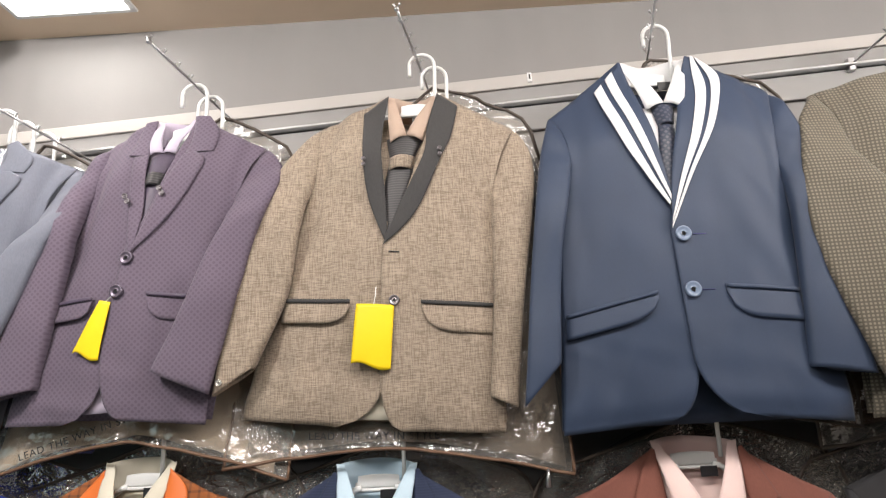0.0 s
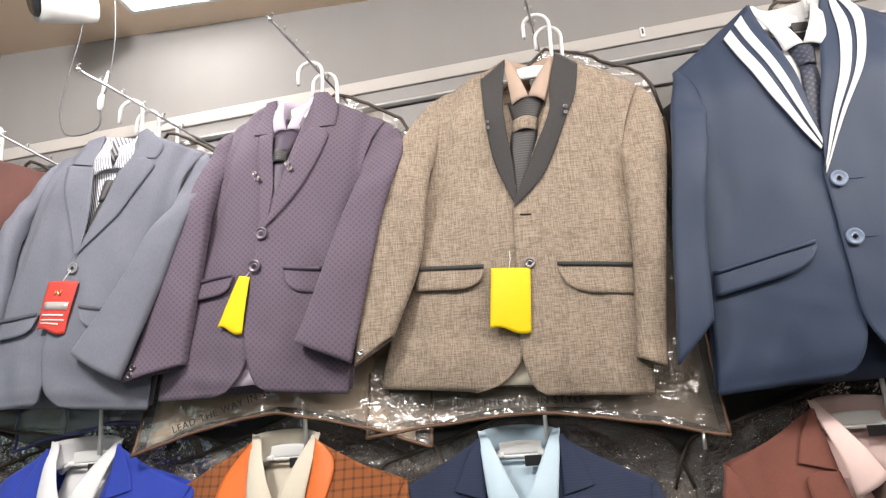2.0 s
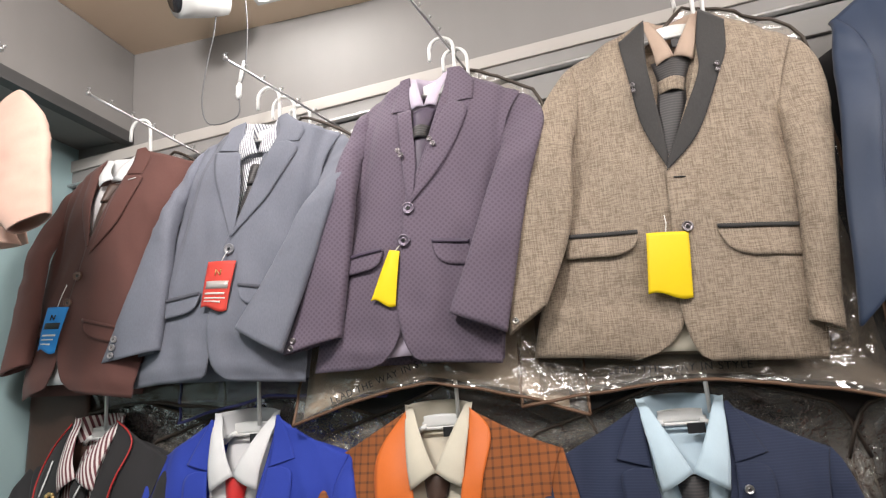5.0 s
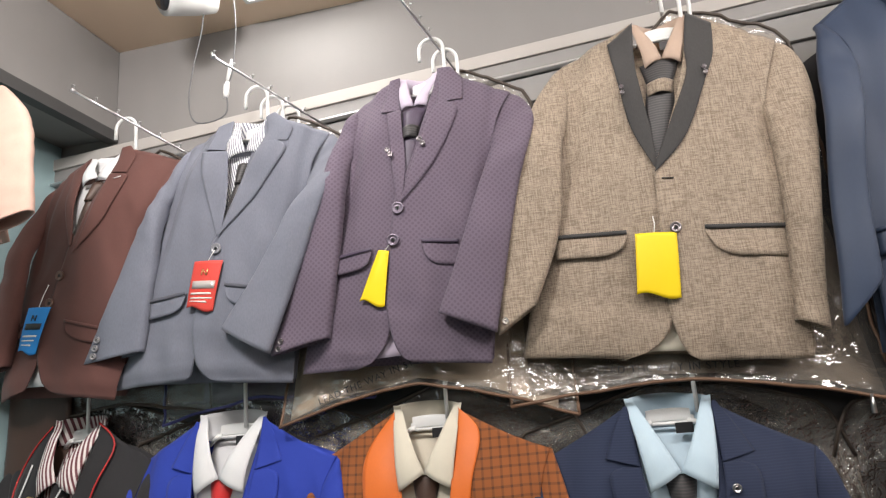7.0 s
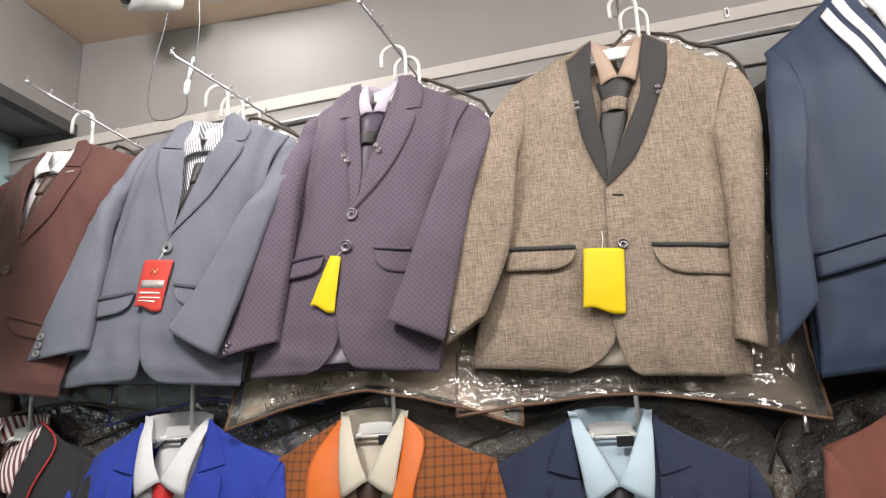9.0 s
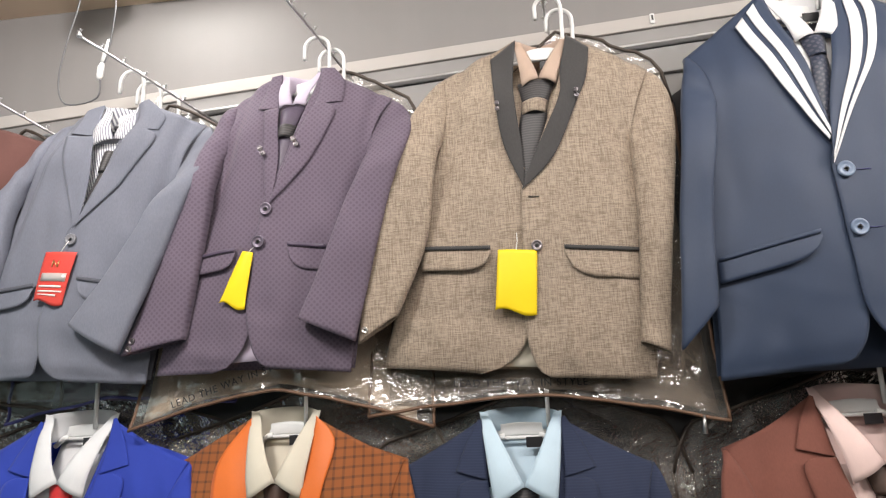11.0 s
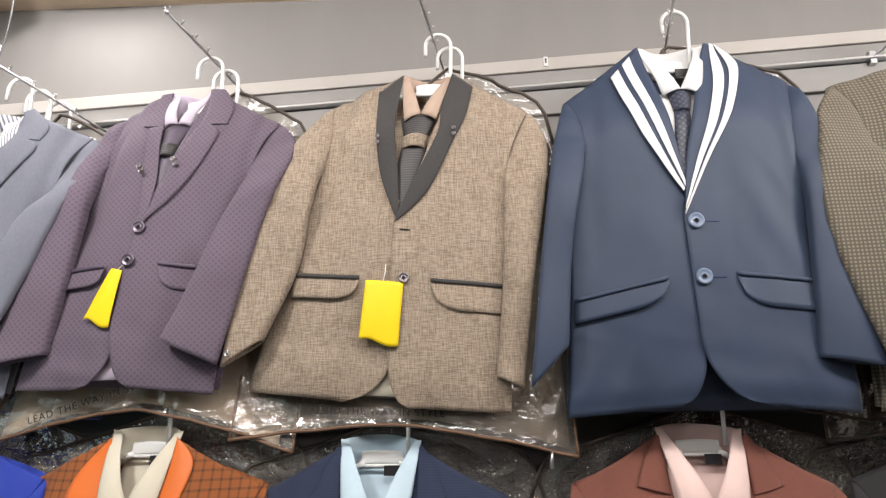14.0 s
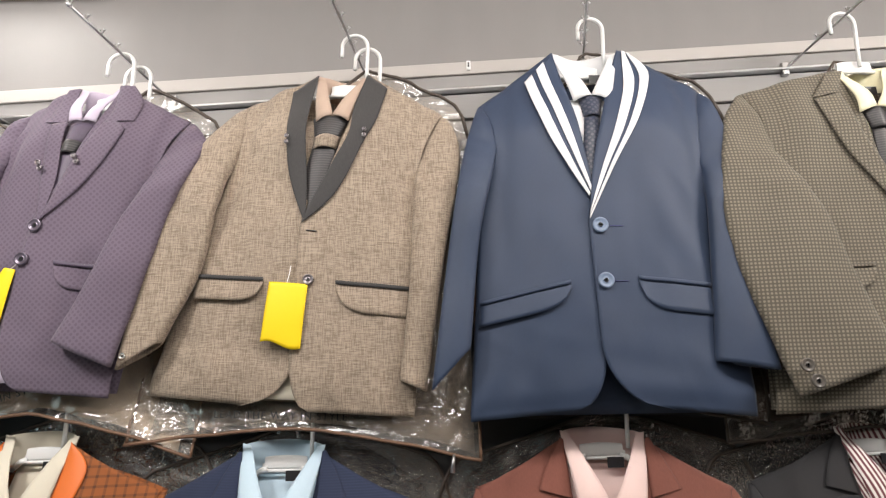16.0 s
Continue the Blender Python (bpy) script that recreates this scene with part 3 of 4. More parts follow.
def hanger(x, y, z, label="white plastic coat hanger with an open hook", rise=0.085, half=0.042, plate=True, lean=0.0, shift=0.0, slim=False, group="coat hangers"):
    """x, y, z: the top of the hook's arch; rise: from the arch down to the plate."""
    ob = thing("coat_hanger", (x, y, z), label, "hanger", group)
    r = 0.0265
    pts = [(-r, 0, -r * 1.9), (-r, 0, -r * 1.35)]
    pts += [(-r * math.cos(a), 0, -r + r * math.sin(a)) for a in (math.pi * k / 14 for k in range(15))]
    pts += [(r, 0.001, -r * 1.6), (r * 0.97, 0.003, lerp(-r * 1.6, -rise, 0.4)), (r * 0.93, 0.006, -rise - 0.02)]
    tube("hook", [(px + lean * pz, py, pz) for px, py, pz in pts], 0.0040, M_WHITE, ob, "", 10)
    if plate:
        h = 0.012 if slim else 0.015
        zc = -rise - (0.022 if slim else 0.016)

        def fn(u, v):
            a = math.tau * v
            w = lerp(-1, 1, u)
            zz = zc + h * math.copysign(abs(math.sin(a)) ** 0.5, math.sin(a))
            hx = half * (1.0 if zz < zc else 0.86)
            return (w * hx + shift + lean * zz, 0.018 + 0.004 * math.cos(a) + 0.002 * w * w, zz - 0.003 * w * w)
        sheet("shoulder_plate", fn, 10, 16, M_WHITE, ob)
        if slim:
            for k in (-1, 1):
                tube("shoulder_arm", [(shift + k * half * 0.70, 0.010, zc - 0.011), (shift + k * half * 0.92, 0.010, zc - 0.013), (shift + k * half * 1.45, 0.018, zc - 0.028)], 0.0052, M_WHITE, ob)
        tube("rib", [(shift - half * 1.02, 0.012, zc - 0.015), (shift, 0.010, zc - 0.0145), (shift + half * 1.02, 0.012, zc - 0.015)], 0.0035, M_WHITE, ob)
    return ob


def rod(tip, base, group="display rods", pairs=6):
    """A chrome display arm from the rail, with pairs of retaining pins and a tip."""
    a, b = Vector(tip), Vector(base)
    ob = thing("display_rod", b, "thin chrome display rod with paired retaining pins", "rod", group)
    d = a - b
    tube("bar", [tuple(d * k / 4) for k in range(5)], 0.0027, M_CHROME, ob)
    side = d.cross(Vector((0, 0, 1))).normalized()
    for k in range(pairs):
        p = d * (0.34 + 0.66 * k / (pairs - 1))
        for s in (-1, 1):
            top = p + side * (0.0065 * s) + Vector((0, 0, 0.011))
            tube("pin", [tuple(p), tuple(lerp(p, top, 0.8)), tuple(top)], [0.0012, 0.0014, 0.0036], M_CHROME, ob, "", 6)
    bm = bmesh.new()
    bmesh.ops.create_uvsphere(bm, u_segments=10, v_segments=8, radius=0.0052, matrix=Matrix.Translation(d))
    part("tip", bm, M_CHROME, ob)
    box("bracket", (-0.008, -0.010, -0.016), (0.008, 0.004, 0.016), M_CHROME, ob, "", 0.002)
    return ob


def arch(u, lift):
    return lift * (1 - abs(2 * u - 1) ** 1.4)


def garment_bag(label, y, left, right, top, bottom, neck, lift=0.03, seed=0, text="", text_at=(0, 0, 0), group="garment bags", shoulder=0.10, fall=0.30, zip_x=None, pipe=None, material=None, swing=0.0):
    """A clear plastic cover with dark piped edges, hung behind a jacket. bottom: its height at both ends."""
    o = Vector((neck, y, min(bottom)))
    ob = thing("garment_bag", o, label, "garment bag", group)

    def roof(x):
        w = (right - neck) if x > neck else (neck - left)
        t = min(1, abs(x - neck) / w)
        return top - (shoulder * t ** 1.4 if x > neck else fall * t ** 0.8) - 0.08 * max(0, (t - 0.85) / 0.15) ** 2

    def fn(u, v):
        x = lerp(left, right, u)
        zt, zb = roof(x), lerp(*bottom, u) + arch(u, lift) + 0.005 * noise.noise(Vector((x * 14, seed, 0)))
        z = lerp(zt, zb, v)
        w = 0.008 * noise.noise(Vector((x * 16 + seed, z * 11, seed))) + 0.008 * noise.noise(Vector((x * 42, z * 30, seed)))
        return (x - o.x, w - 0.008 * math.sin(math.pi * u) - swing * v ** 4, z - o.z)
    sh = sheet("film", fn, 60, 70, material or M_FILM, ob, "crinkled clear plastic film")
    sh.visible_shadow = False
    n = 40
    for nm, v, r in (("bottom_piping", 1, 0.0032), ("top_piping", 0, 0.0036)):
        tube(nm, [(a, b - 0.003, c) for a, b, c in (fn(k / n, v) for k in range(n + 1))], r, M_PIPE if v == 0 else (pipe or M_PIPE), ob, "", 6)
    for s in (0, 1):
        tube("side_piping", [fn(s, k / n) for k in range(n + 1)], 0.003, pipe or M_PIPE, ob, "", 6)
    if text:
        cu = bpy.data.curves.new("lettering", "FONT")
        cu.body, cu.size, cu.extrude = text, 0.0185, 0.0002
        cu.space_character = 1.15
        cu.materials.append(M_DARKINK)
        t = new("lettering", cu)
        t.parent, t.location = ob, (text_at[0] - o.x, -0.022 - swing * 0.86, text_at[1] - o.z)
        t.rotation_euler = (math.pi / 2, -radians(text_at[2]), 0)
    if zip_x is not None:
        zz = bottom[1] - o.z
        zy = -0.012 - swing
        tube("zip_pull", [(zip_x - o.x, zy, zz + 0.012), (zip_x - o.x - 0.002, zy - 0.002, zz - 0.002), (zip_x - o.x - 0.003, zy - 0.002, zz - 0.018)], [0.0022, 0.0035, 0.0042], M_CHROME, ob, "", 8)
    return ob


def packed_garment(label, y, left, right, top, bottom, cloth, seed, neck, lift=0.0, group="packed garments behind", swing=0.0):
    """A folded garment hanging behind another, seen only at its edges."""
    o = Vector((neck, y, min(bottom)))
    ob = thing("hanging_garment", o, label, "garment", group)

    def fn(side):
        def go(u, v):
            x = lerp(left, right, u)
            w = (right - neck) if x > neck else (neck - left)
            zt = top - 0.12 * min(1, abs(x - neck) / w) ** 1.6
            z = lerp(zt, lerp(*bottom, u) + arch(u, lift) + 0.008 * noise.noise(Vector((x * 9, seed, 1))), v)
            return (x - o.x, side * 0.012 * math.sin(math.pi * u) ** 0.5 + 0.004 * noise.noise(Vector((x * 12, z * 6, seed))) - swing * v ** 4, z - o.z)
        return go
    sheet("front", fn(-1), 24, 30, cloth, ob, "", 0.003)
    sheet("back", fn(1), 12, 12, cloth, ob, "", 0.003)
    return ob


def hang_tag(label, card, corners, y, string_top, group="price tags", bars=(), logo=None, tilt=0.003):
    """A card on a string: top-left, top-right, bottom-right, bottom-left as (x, z)."""
    tl, tr, br, bl = [Vector((a, 0, b)) for a, b in corners]
    o = Vector(((bl.x + br.x) / 2, y, min(bl.z, br.z)))
    ob = thing("hang_tag", o, label, "tag", group)

    def place(u, v, off=0.0):
        p = tl.lerp(tr, u).lerp(bl.lerp(br, u), v)
        wave = 0.0055 * math.sin(math.tau * u * 0.85 + 0.5) * smooth((v - 0.8) / 0.2)
        return (p.x - o.x, -off + tilt * v - 0.002 * math.sin(math.pi * v) - 0.004 * math.sin(math.pi * u), p.z + wave - o.z)
    sheet("card", place, 14, 18, card, ob, "", 0.0008)
    top = tl.lerp(tr, 0.45)
    sx, sz = string_top
    tube("string", [(sx - o.x, 0.006, sz - o.z), (lerp(sx, top.x, 0.5) - o.x + 0.002, 0.0, lerp(sz, top.z, 0.5) - o.z), (top.x - o.x, -0.0015, top.z - 0.004 - o.z)], 0.0009, M_WHITE, ob, "thin white string", 6)
    for u0, u1, v0, v1, mat in bars:
        sheet("print_bar", lambda u, v: place(lerp(u0, u1, u), lerp(v0, v1, v), 0.0012), 6, 1, mat, ob, "", 0.0002)
    if logo:
        for u0, v0, u1, v1 in ((0.40, 0.30, 0.40, 0.18), (0.40, 0.18, 0.58, 0.30), (0.58, 0.30, 0.58, 0.18)):
            a, b = place(u0, v0, 0.0013), place(u1, v1, 0.0013)
            tube("logo_stroke", [a, b], 0.0011, logo, ob, "", 6)
    return ob


# ---- upper row of jackets ----
UP = "suit jackets on the upper rods"
Y0 = 0.935

navy = Cut(0.915, (0.098, 2.388), (0.234, 2.390), (0.139, 2.015), (-0.052, 2.274), (0.398, 2.306), (-0.088, 1.655), (0.418, 1.657), (0.095, 1.672), (0.262, 1.672), (0.143, 1.80), 1, 0.0022)
navy_jacket = jacket("navy blue boy's suit jacket with white-striped shawl lapels", F_NAVY, navy,
       [([(-0.052, 2.274), (-0.088, 2.158), (-0.117, 1.989), (-0.154, 1.710)], [(-0.03, 2.25), (-0.030, 2.150), (-0.066, 1.985), (-0.088, 1.780)], 0.0),
        ([(0.398, 2.306), (0.422, 2.200), (0.425, 1.98), (0.452, 1.736)], [(0.37, 2.26), (0.366, 2.115), (0.358, 1.96), (0.341, 1.752)], 0.0)],
       [("lapel", [(0.037, 2.314), (0.065, 2.194), (0.102, 2.118), (0.139, 2.055)], [(0.098, 2.384), (0.122, 2.249), (0.136, 2.163), (0.149, 2.075)], 0.007), ("lapel", [(0.256, 2.380), (0.291, 2.331), (0.251, 2.222), (0.195, 2.123), (0.136, 2.010)], [(0.231, 2.388), (0.195, 2.280), (0.165, 2.180), (0.148, 2.10), (0.140, 2.04)], 0.012)], F_NAVY, F_WHITE, [((-0.067, 1.861), (0.093, 1.894), 0.043), ((0.218, 1.902), (0.350, 1.888), 0.056)], None,
       [(0.155, 1.999), (0.157, 1.896)], plain("blue_horn_button", (0.16, 0.21, 0.30), 0.3), 0.0145)
for bz in (1.998, 1.895):
    tube("buttonhole", [navy.on(0.174 + 0.008 * q, bz, 0.007) for q in range(4)], 0.0007, M_BLUEPIPE, navy_jacket, "dark stitched buttonhole", 6)
shirt("white shirt with a pointed collar", F_WHITE, navy, (0.166, 2.275), 0.024)
necktie("dark navy patterned silk tie", F_TIENAVY, navy, (0.166, 2.268), 0.020)

brown = Cut(0.93, (-0.384, 2.346), (-0.280, 2.345), (-0.393, 2.024), (-0.532, 2.285), (-0.130, 2.255), (-0.672, 1.708), (-0.188, 1.664), (-0.500, 1.688), (-0.372, 1.676), (-0.408, 1.785), 2, 0.004)
brown.tilt = 0.012
brown_jacket = jacket("brown slub-weave boy's jacket with charcoal shawl lapels", F_BROWN, brown,
       [([(-0.530, 2.285), (-0.598, 2.19), (-0.662, 2.02), (-0.708, 1.752)], [(-0.49, 2.25), (-0.548, 2.12), (-0.576, 1.94), (-0.637, 1.798)], 0.0),
        ([(-0.132, 2.258), (-0.098, 2.16), (-0.135, 1.93), (-0.166, 1.708)], [(-0.172, 2.22), (-0.184, 2.10), (-0.194, 1.90), (-0.211, 1.728)], 0.012)],
       [("lapel", [(-0.435, 2.308), (-0.433, 2.200), (-0.423, 2.109), (-0.393, 2.022)], [(-0.382, 2.343), (-0.396, 2.225), (-0.390, 2.11), (-0.388, 2.028)], 0.007), ("lapel", [(-0.241, 2.307), (-0.257, 2.232), (-0.279, 2.183), (-0.332, 2.076), (-0.396, 2.014)], [(-0.282, 2.342), (-0.304, 2.254), (-0.312, 2.195), (-0.348, 2.12), (-0.388, 2.04)], 0.012)], F_CHARCOAL, None, [((-0.588, 1.920), (-0.461, 1.912), 0.042), ((-0.329, 1.904), (-0.196, 1.893), 0.054)], F_CHARCOAL,
       [(-0.378, 1.908)], M_SNAP, 0.010, lining=F_CREAM)
tube("buttonhole", [brown.on(-0.386, 2.001, 0.008), brown.on(-0.376, 2.000, 0.0085), brown.on(-0.366, 1.999, 0.008)], 0.0011, M_BLACK, brown_jacket, "dark stitched buttonhole", 6)
for bx, bz in ((-0.430, 2.188), (-0.281, 2.199)):
    for dz in (0.0, -0.012):
        disc_button("stud", brown.on(bx, bz + dz, 0.016), 0.0042, M_SNAP, brown_jacket)
shirt("tan shirt with a pointed collar", F_TAN, brown, (-0.346, 2.240), 0.020, vest=F_BROWN)
necktie("dark brown tie with a woven band", F_TIEDARK, brown, (-0.350, 2.234), 0.031, band=F_BROWN)

purple = Cut(0.925, (-0.868, 2.320), (-0.782, 2.322), (-0.880, 2.033), (-0.970, 2.264), (-0.638, 2.243), (-1.105, 1.716), (-0.729, 1.704), (-0.985, 1.714), (-0.872, 1.718), (-0.912, 1.835), 3, 0.0035)
jacket("purple dotted boy's suit jacket with notched lapels", F_PURPLE, purple,
       [([(-0.965, 2.262), (-1.005, 2.19), (-1.062, 2.00), (-1.152, 1.754)], [(-0.96, 2.23), (-0.980, 2.14), (-1.005, 1.95), (-1.035, 1.778)], 0.0),
        ([(-0.638, 2.243), (-0.598, 2.17), (-0.650, 2.00), (-0.711, 1.756)], [(-0.66, 2.22), (-0.684, 2.12), (-0.742, 1.965), (-0.811, 1.801)], -0.012)],
       [("collar", [(-0.887, 2.312), (-0.905, 2.229)], [(-0.866, 2.318), (-0.862, 2.226)], 0.007), ("lapel", [(-0.890, 2.224), (-0.885, 2.12), (-0.878, 2.024)], [(-0.861, 2.227), (-0.856, 2.110), (-0.866, 2.022)], 0.0085), ("collar", [(-0.755, 2.321), (-0.731, 2.282), (-0.733, 2.230)], [(-0.784, 2.321), (-0.780, 2.265), (-0.787, 2.226)], 0.01), ("lapel", [(-0.764, 2.228), (-0.745, 2.195), (-0.798, 2.098), (-0.876, 2.015)], [(-0.787, 2.224), (-0.806, 2.185), (-0.834, 2.12), (-0.870, 2.022)], 0.0125)], F_PURPLE, None, [((-1.010, 1.934), (-0.936, 1.939), 0.036), ((-0.836, 1.944), (-0.766, 1.937), 0.046)], F_TIEPURPLE,
       [(-0.876, 2.012), (-0.889, 1.949)], plain("dark_metal_button", (0.12, 0.10, 0.13), 0.3, 0.6), 0.0125, UP, [(-0.889, 2.134), (-0.822, 2.146)], F_LILAC)
shirt("lilac shirt with a pointed collar", F_LILAC, purple, (-0.834, 2.232), 0.014, 0.004, vest=F_PURPLE)
necktie("plain purple silk tie", F_TIEPURPLE, purple, (-0.836, 2.224), 0.024, band=F_TIEDARK)

grey = Cut(0.925, (-1.258, 2.288), (-1.168, 2.284), (-1.273, 2.004), (-1.368, 2.242), (-1.032, 2.224), (-1.530, 1.719), (-1.129, 1.702), (-1.345, 1.724), (-1.262, 1.714), (-1.322, 1.83), 4, 0.0038)
grey_jacket = jacket("blue-grey boy's suit jacket with notched lapels", F_GREY, grey,
       [([(-1.358, 2.245), (-1.400, 2.17), (-1.474, 2.01), (-1.572, 1.776)], [(-1.37, 2.22), (-1.402, 2.105), (-1.418, 1.95), (-1.439, 1.791)], 0.0),
        ([(-1.030, 2.225), (-0.998, 2.15), (-1.060, 1.98), (-1.146, 1.758)], [(-1.05, 2.20), (-1.070, 2.10), (-1.143, 1.965), (-1.244, 1.816)], -0.02)],
       [("collar", [(-1.293, 2.278), (-1.311, 2.219)], [(-1.256, 2.288), (-1.250, 2.205)], 0.007), ("lapel", [(-1.318, 2.214), (-1.297, 2.11), (-1.268, 2.010)], [(-1.250, 2.203), (-1.246, 2.113), (-1.258, 2.015)], 0.0085), ("collar", [(-1.149, 2.285), (-1.105, 2.240), (-1.112, 2.205)], [(-1.172, 2.278), (-1.163, 2.240), (-1.170, 2.206)], 0.01), ("lapel", [(-1.132, 2.206), (-1.116, 2.178), (-1.180, 2.088), (-1.268, 2.003)], [(-1.170, 2.204), (-1.180, 2.185), (-1.212, 2.120), (-1.258, 2.015)], 0.0125)], F_GREY, None, [((-1.425, 1.893), (-1.337, 1.899), 0.038), ((-1.245, 1.906), (-1.180, 1.894), 0.04)], F_SLATE,
       [(-1.266, 1.983)], plain("grey_horn_button", (0.20, 0.20, 0.22), 0.3), 0.0115)
tube("chest_welt", [grey.on(lerp(-1.150, -1.092, q / 5), lerp(2.050, 2.086, q / 5), 0.002) for q in range(6)], 0.0016, F_SLATE, grey_jacket, "dark slanted chest pocket edge", 6)
shirt("black and white striped shirt", F_STRIPE, grey, (-1.210, 2.196), 0.034)
necktie("narrow dark striped tie", F_TIEDARK, grey, (-1.215, 2.165), 0.016)

maroon = Cut(0.925, (-1.628, 2.262), (-1.525, 2.268), (-1.628, 2.035), (-1.735, 2.205), (-1.375, 2.218), (-1.82, 1.715), (-1.520, 1.700), (-1.752, 1.728), (-1.640, 1.722), (-1.688, 1.865), 5, 0.003)
maroon_jacket = jacket("maroon boy's suit jacket with notched lapels", F_MAROON, maroon,
       [([(-1.730, 2.205), (-1.775, 2.11), (-1.805, 1.95), (-1.835, 1.77)], [(-1.70, 2.19), (-1.735, 2.08), (-1.745, 1.94), (-1.77, 1.79)], 0.0),
        ([(-1.385, 2.22), (-1.39, 2.12), (-1.435, 1.95), (-1.50, 1.77)], [(-1.39, 2.19), (-1.405, 2.08), (-1.47, 1.94), (-1.55, 1.79)], 0.045)],
       [("lapel", [(-1.662, 2.225), (-1.650, 2.123), (-1.630, 2.038)], [(-1.630, 2.250), (-1.622, 2.121), (-1.622, 2.037)], 0.008), ("collar", [(-1.512, 2.270), (-1.492, 2.238), (-1.500, 2.194)], [(-1.532, 2.265), (-1.533, 2.230), (-1.542, 2.200)], 0.01), ("lapel", [(-1.508, 2.190), (-1.495, 2.174), (-1.536, 2.090), (-1.616, 2.018)], [(-1.541, 2.196), (-1.552, 2.162), (-1.572, 2.106), (-1.608, 2.032)], 0.0125)], F_MAROON, None, [((-1.80, 1.875), (-1.735, 1.878), 0.03), ((-1.621, 1.873), (-1.54, 1.850), 0.036)], None,
       [(-1.645, 1.973), (-1.667, 1.915)], plain("brown_metal_button", (0.16, 0.09, 0.07), 0.3, 0.5), 0.0105, lining=F_WHITE)
tube("lapel_stitch", [maroon.on(-1.524 + 0.006 * q, 2.179 + 0.001 * q, 0.014) for q in range(4)], 0.0011, F_WHITE, maroon_jacket, "short pale lapel stitch", 6)
shirt("white shirt under a maroon jacket", F_WHITE, maroon, (-1.580, 2.196), 0.026)
necktie("plain dark maroon tie", F_TIEBROWN, maroon, (-1.582, 2.180), 0.016)

check = Cut(0.92, (0.690, 2.345), (0.80, 2.352), (0.735, 2.03), (0.487, 2.296), (0.95, 2.29), (0.455, 1.660), (0.98, 1.655), (0.68, 1.672), (0.84, 1.672), (0.75, 1.80), 6, 0.003)
jacket("brown houndstooth check boy's jacket", F_CHECK, check,
       [([(0.487, 2.296), (0.420, 2.20), (0.383, 1.99), (0.468, 1.690)], [(0.50, 2.25), (0.505, 2.15), (0.578, 1.98), (0.645, 1.747)], -0.02),
        ([(0.955, 2.29), (1.01, 2.18), (1.02, 1.98), (1.05, 1.74)], [(0.91, 2.26), (0.93, 2.16), (0.93, 1.98), (0.94, 1.75)], 0.0)],
       [("collar", [(0.657, 2.330), (0.611, 2.268)], [(0.694, 2.338), (0.664, 2.280)], 0.007), ("lapel", [(0.611, 2.264), (0.635, 2.180), (0.690, 2.083), (0.735, 2.012)], [(0.665, 2.278), (0.684, 2.187), (0.712, 2.115), (0.738, 2.026)], 0.0085), ("collar", [(0.835, 2.34), (0.872, 2.27)], [(0.80, 2.35), (0.815, 2.28)], 0.01), ("lapel", [(0.868, 2.262), (0.84, 2.16), (0.735, 2.012)], [(0.815, 2.275), (0.785, 2.17), (0.742, 2.03)], 0.0125)], F_CHECK, None, [((0.560, 1.918), (0.655, 1.923), 0.044), ((0.80, 1.92), (0.90, 1.915), 0.044)], None,
       [(0.752, 2.00), (0.755, 1.90)], M_BLACK, 0.011)
shirt("pale yellow shirt with a pointed collar", F_BUTTER, check, (0.722, 2.240), 0.024)
necktie("dark grey tie with ribs", F_TIEDARK, check, (0.722, 2.236), 0.022)
CHECK_HORN = plain("horn_button", (0.10, 0.09, 0.08), 0.25)

peach = Cut(0.90, (-1.972, 2.49), (-1.945, 2.49), (-1.96, 2.27), (-1.985, 2.43), (-1.955, 2.43), (-1.985, 2.07), (-1.85, 2.07), (-1.965, 2.08), (-1.93, 2.08), (-1.95, 2.13), 8, 0.003)
peach_jacket = jacket("peach boy's jacket with a printed badge", F_PEACH, peach,
                      [([(-1.895, 2.478), (-1.765, 2.36), (-1.715, 2.20), (-1.700, 2.105)], [(-1.955, 2.41), (-1.90, 2.25), (-1.85, 2.14), (-1.800, 2.075)], -0.045)])
peach_jacket.scale = (0.78, 0.78, 0.78)
peach_jacket.location = Vector((-0.583, -0.129, 1.68)).lerp(peach.o, 0.78) + Vector((0.02, 0.0, 0.0))
badge = sheet("badge", lambda u, v: peach.on(lerp(-1.925, -1.868, u), lerp(2.235, 2.150, v), 0.004), 4, 4, plain("dark_badge_print", (0.10, 0.05, 0.05), 0.5), peach_jacket, "dark printed badge", 0.001)
sheet("badge_edge", lambda u, v: peach.on(lerp(-1.925, -1.868, u), lerp(2.249, 2.236, v), 0.0042), 4, 2, M_INK, badge, "pale badge edge", 0.001)


def cuff_buttons(cut, spots, radius, material):
    arm = next(c for c in bpy.data.objects if c.name.startswith("sleeve") and c.parent and (c.parent.location - cut.o).length < 1e-4)
    for bx, bz in spots:
        disc_button("cuff_button", cut.local(bx + 0.019, cut.y - 0.013, bz), radius, material, arm)


cuff_buttons(grey, ((-1.556, 1.823), (-1.560, 1.806), (-1.563, 1.790)), 0.007, plain("pale_horn_button", (0.25, 0.24, 0.25), 0.3))
cuff_buttons(brown, ((-0.712, 1.775),), 0.006, plain("pale_metal_button", (0.6, 0.58, 0.55), 0.25, 0.8))
cuff_buttons(purple, ((-1.146, 1.780), (-1.151, 1.766)), 0.006, M_SNAP)

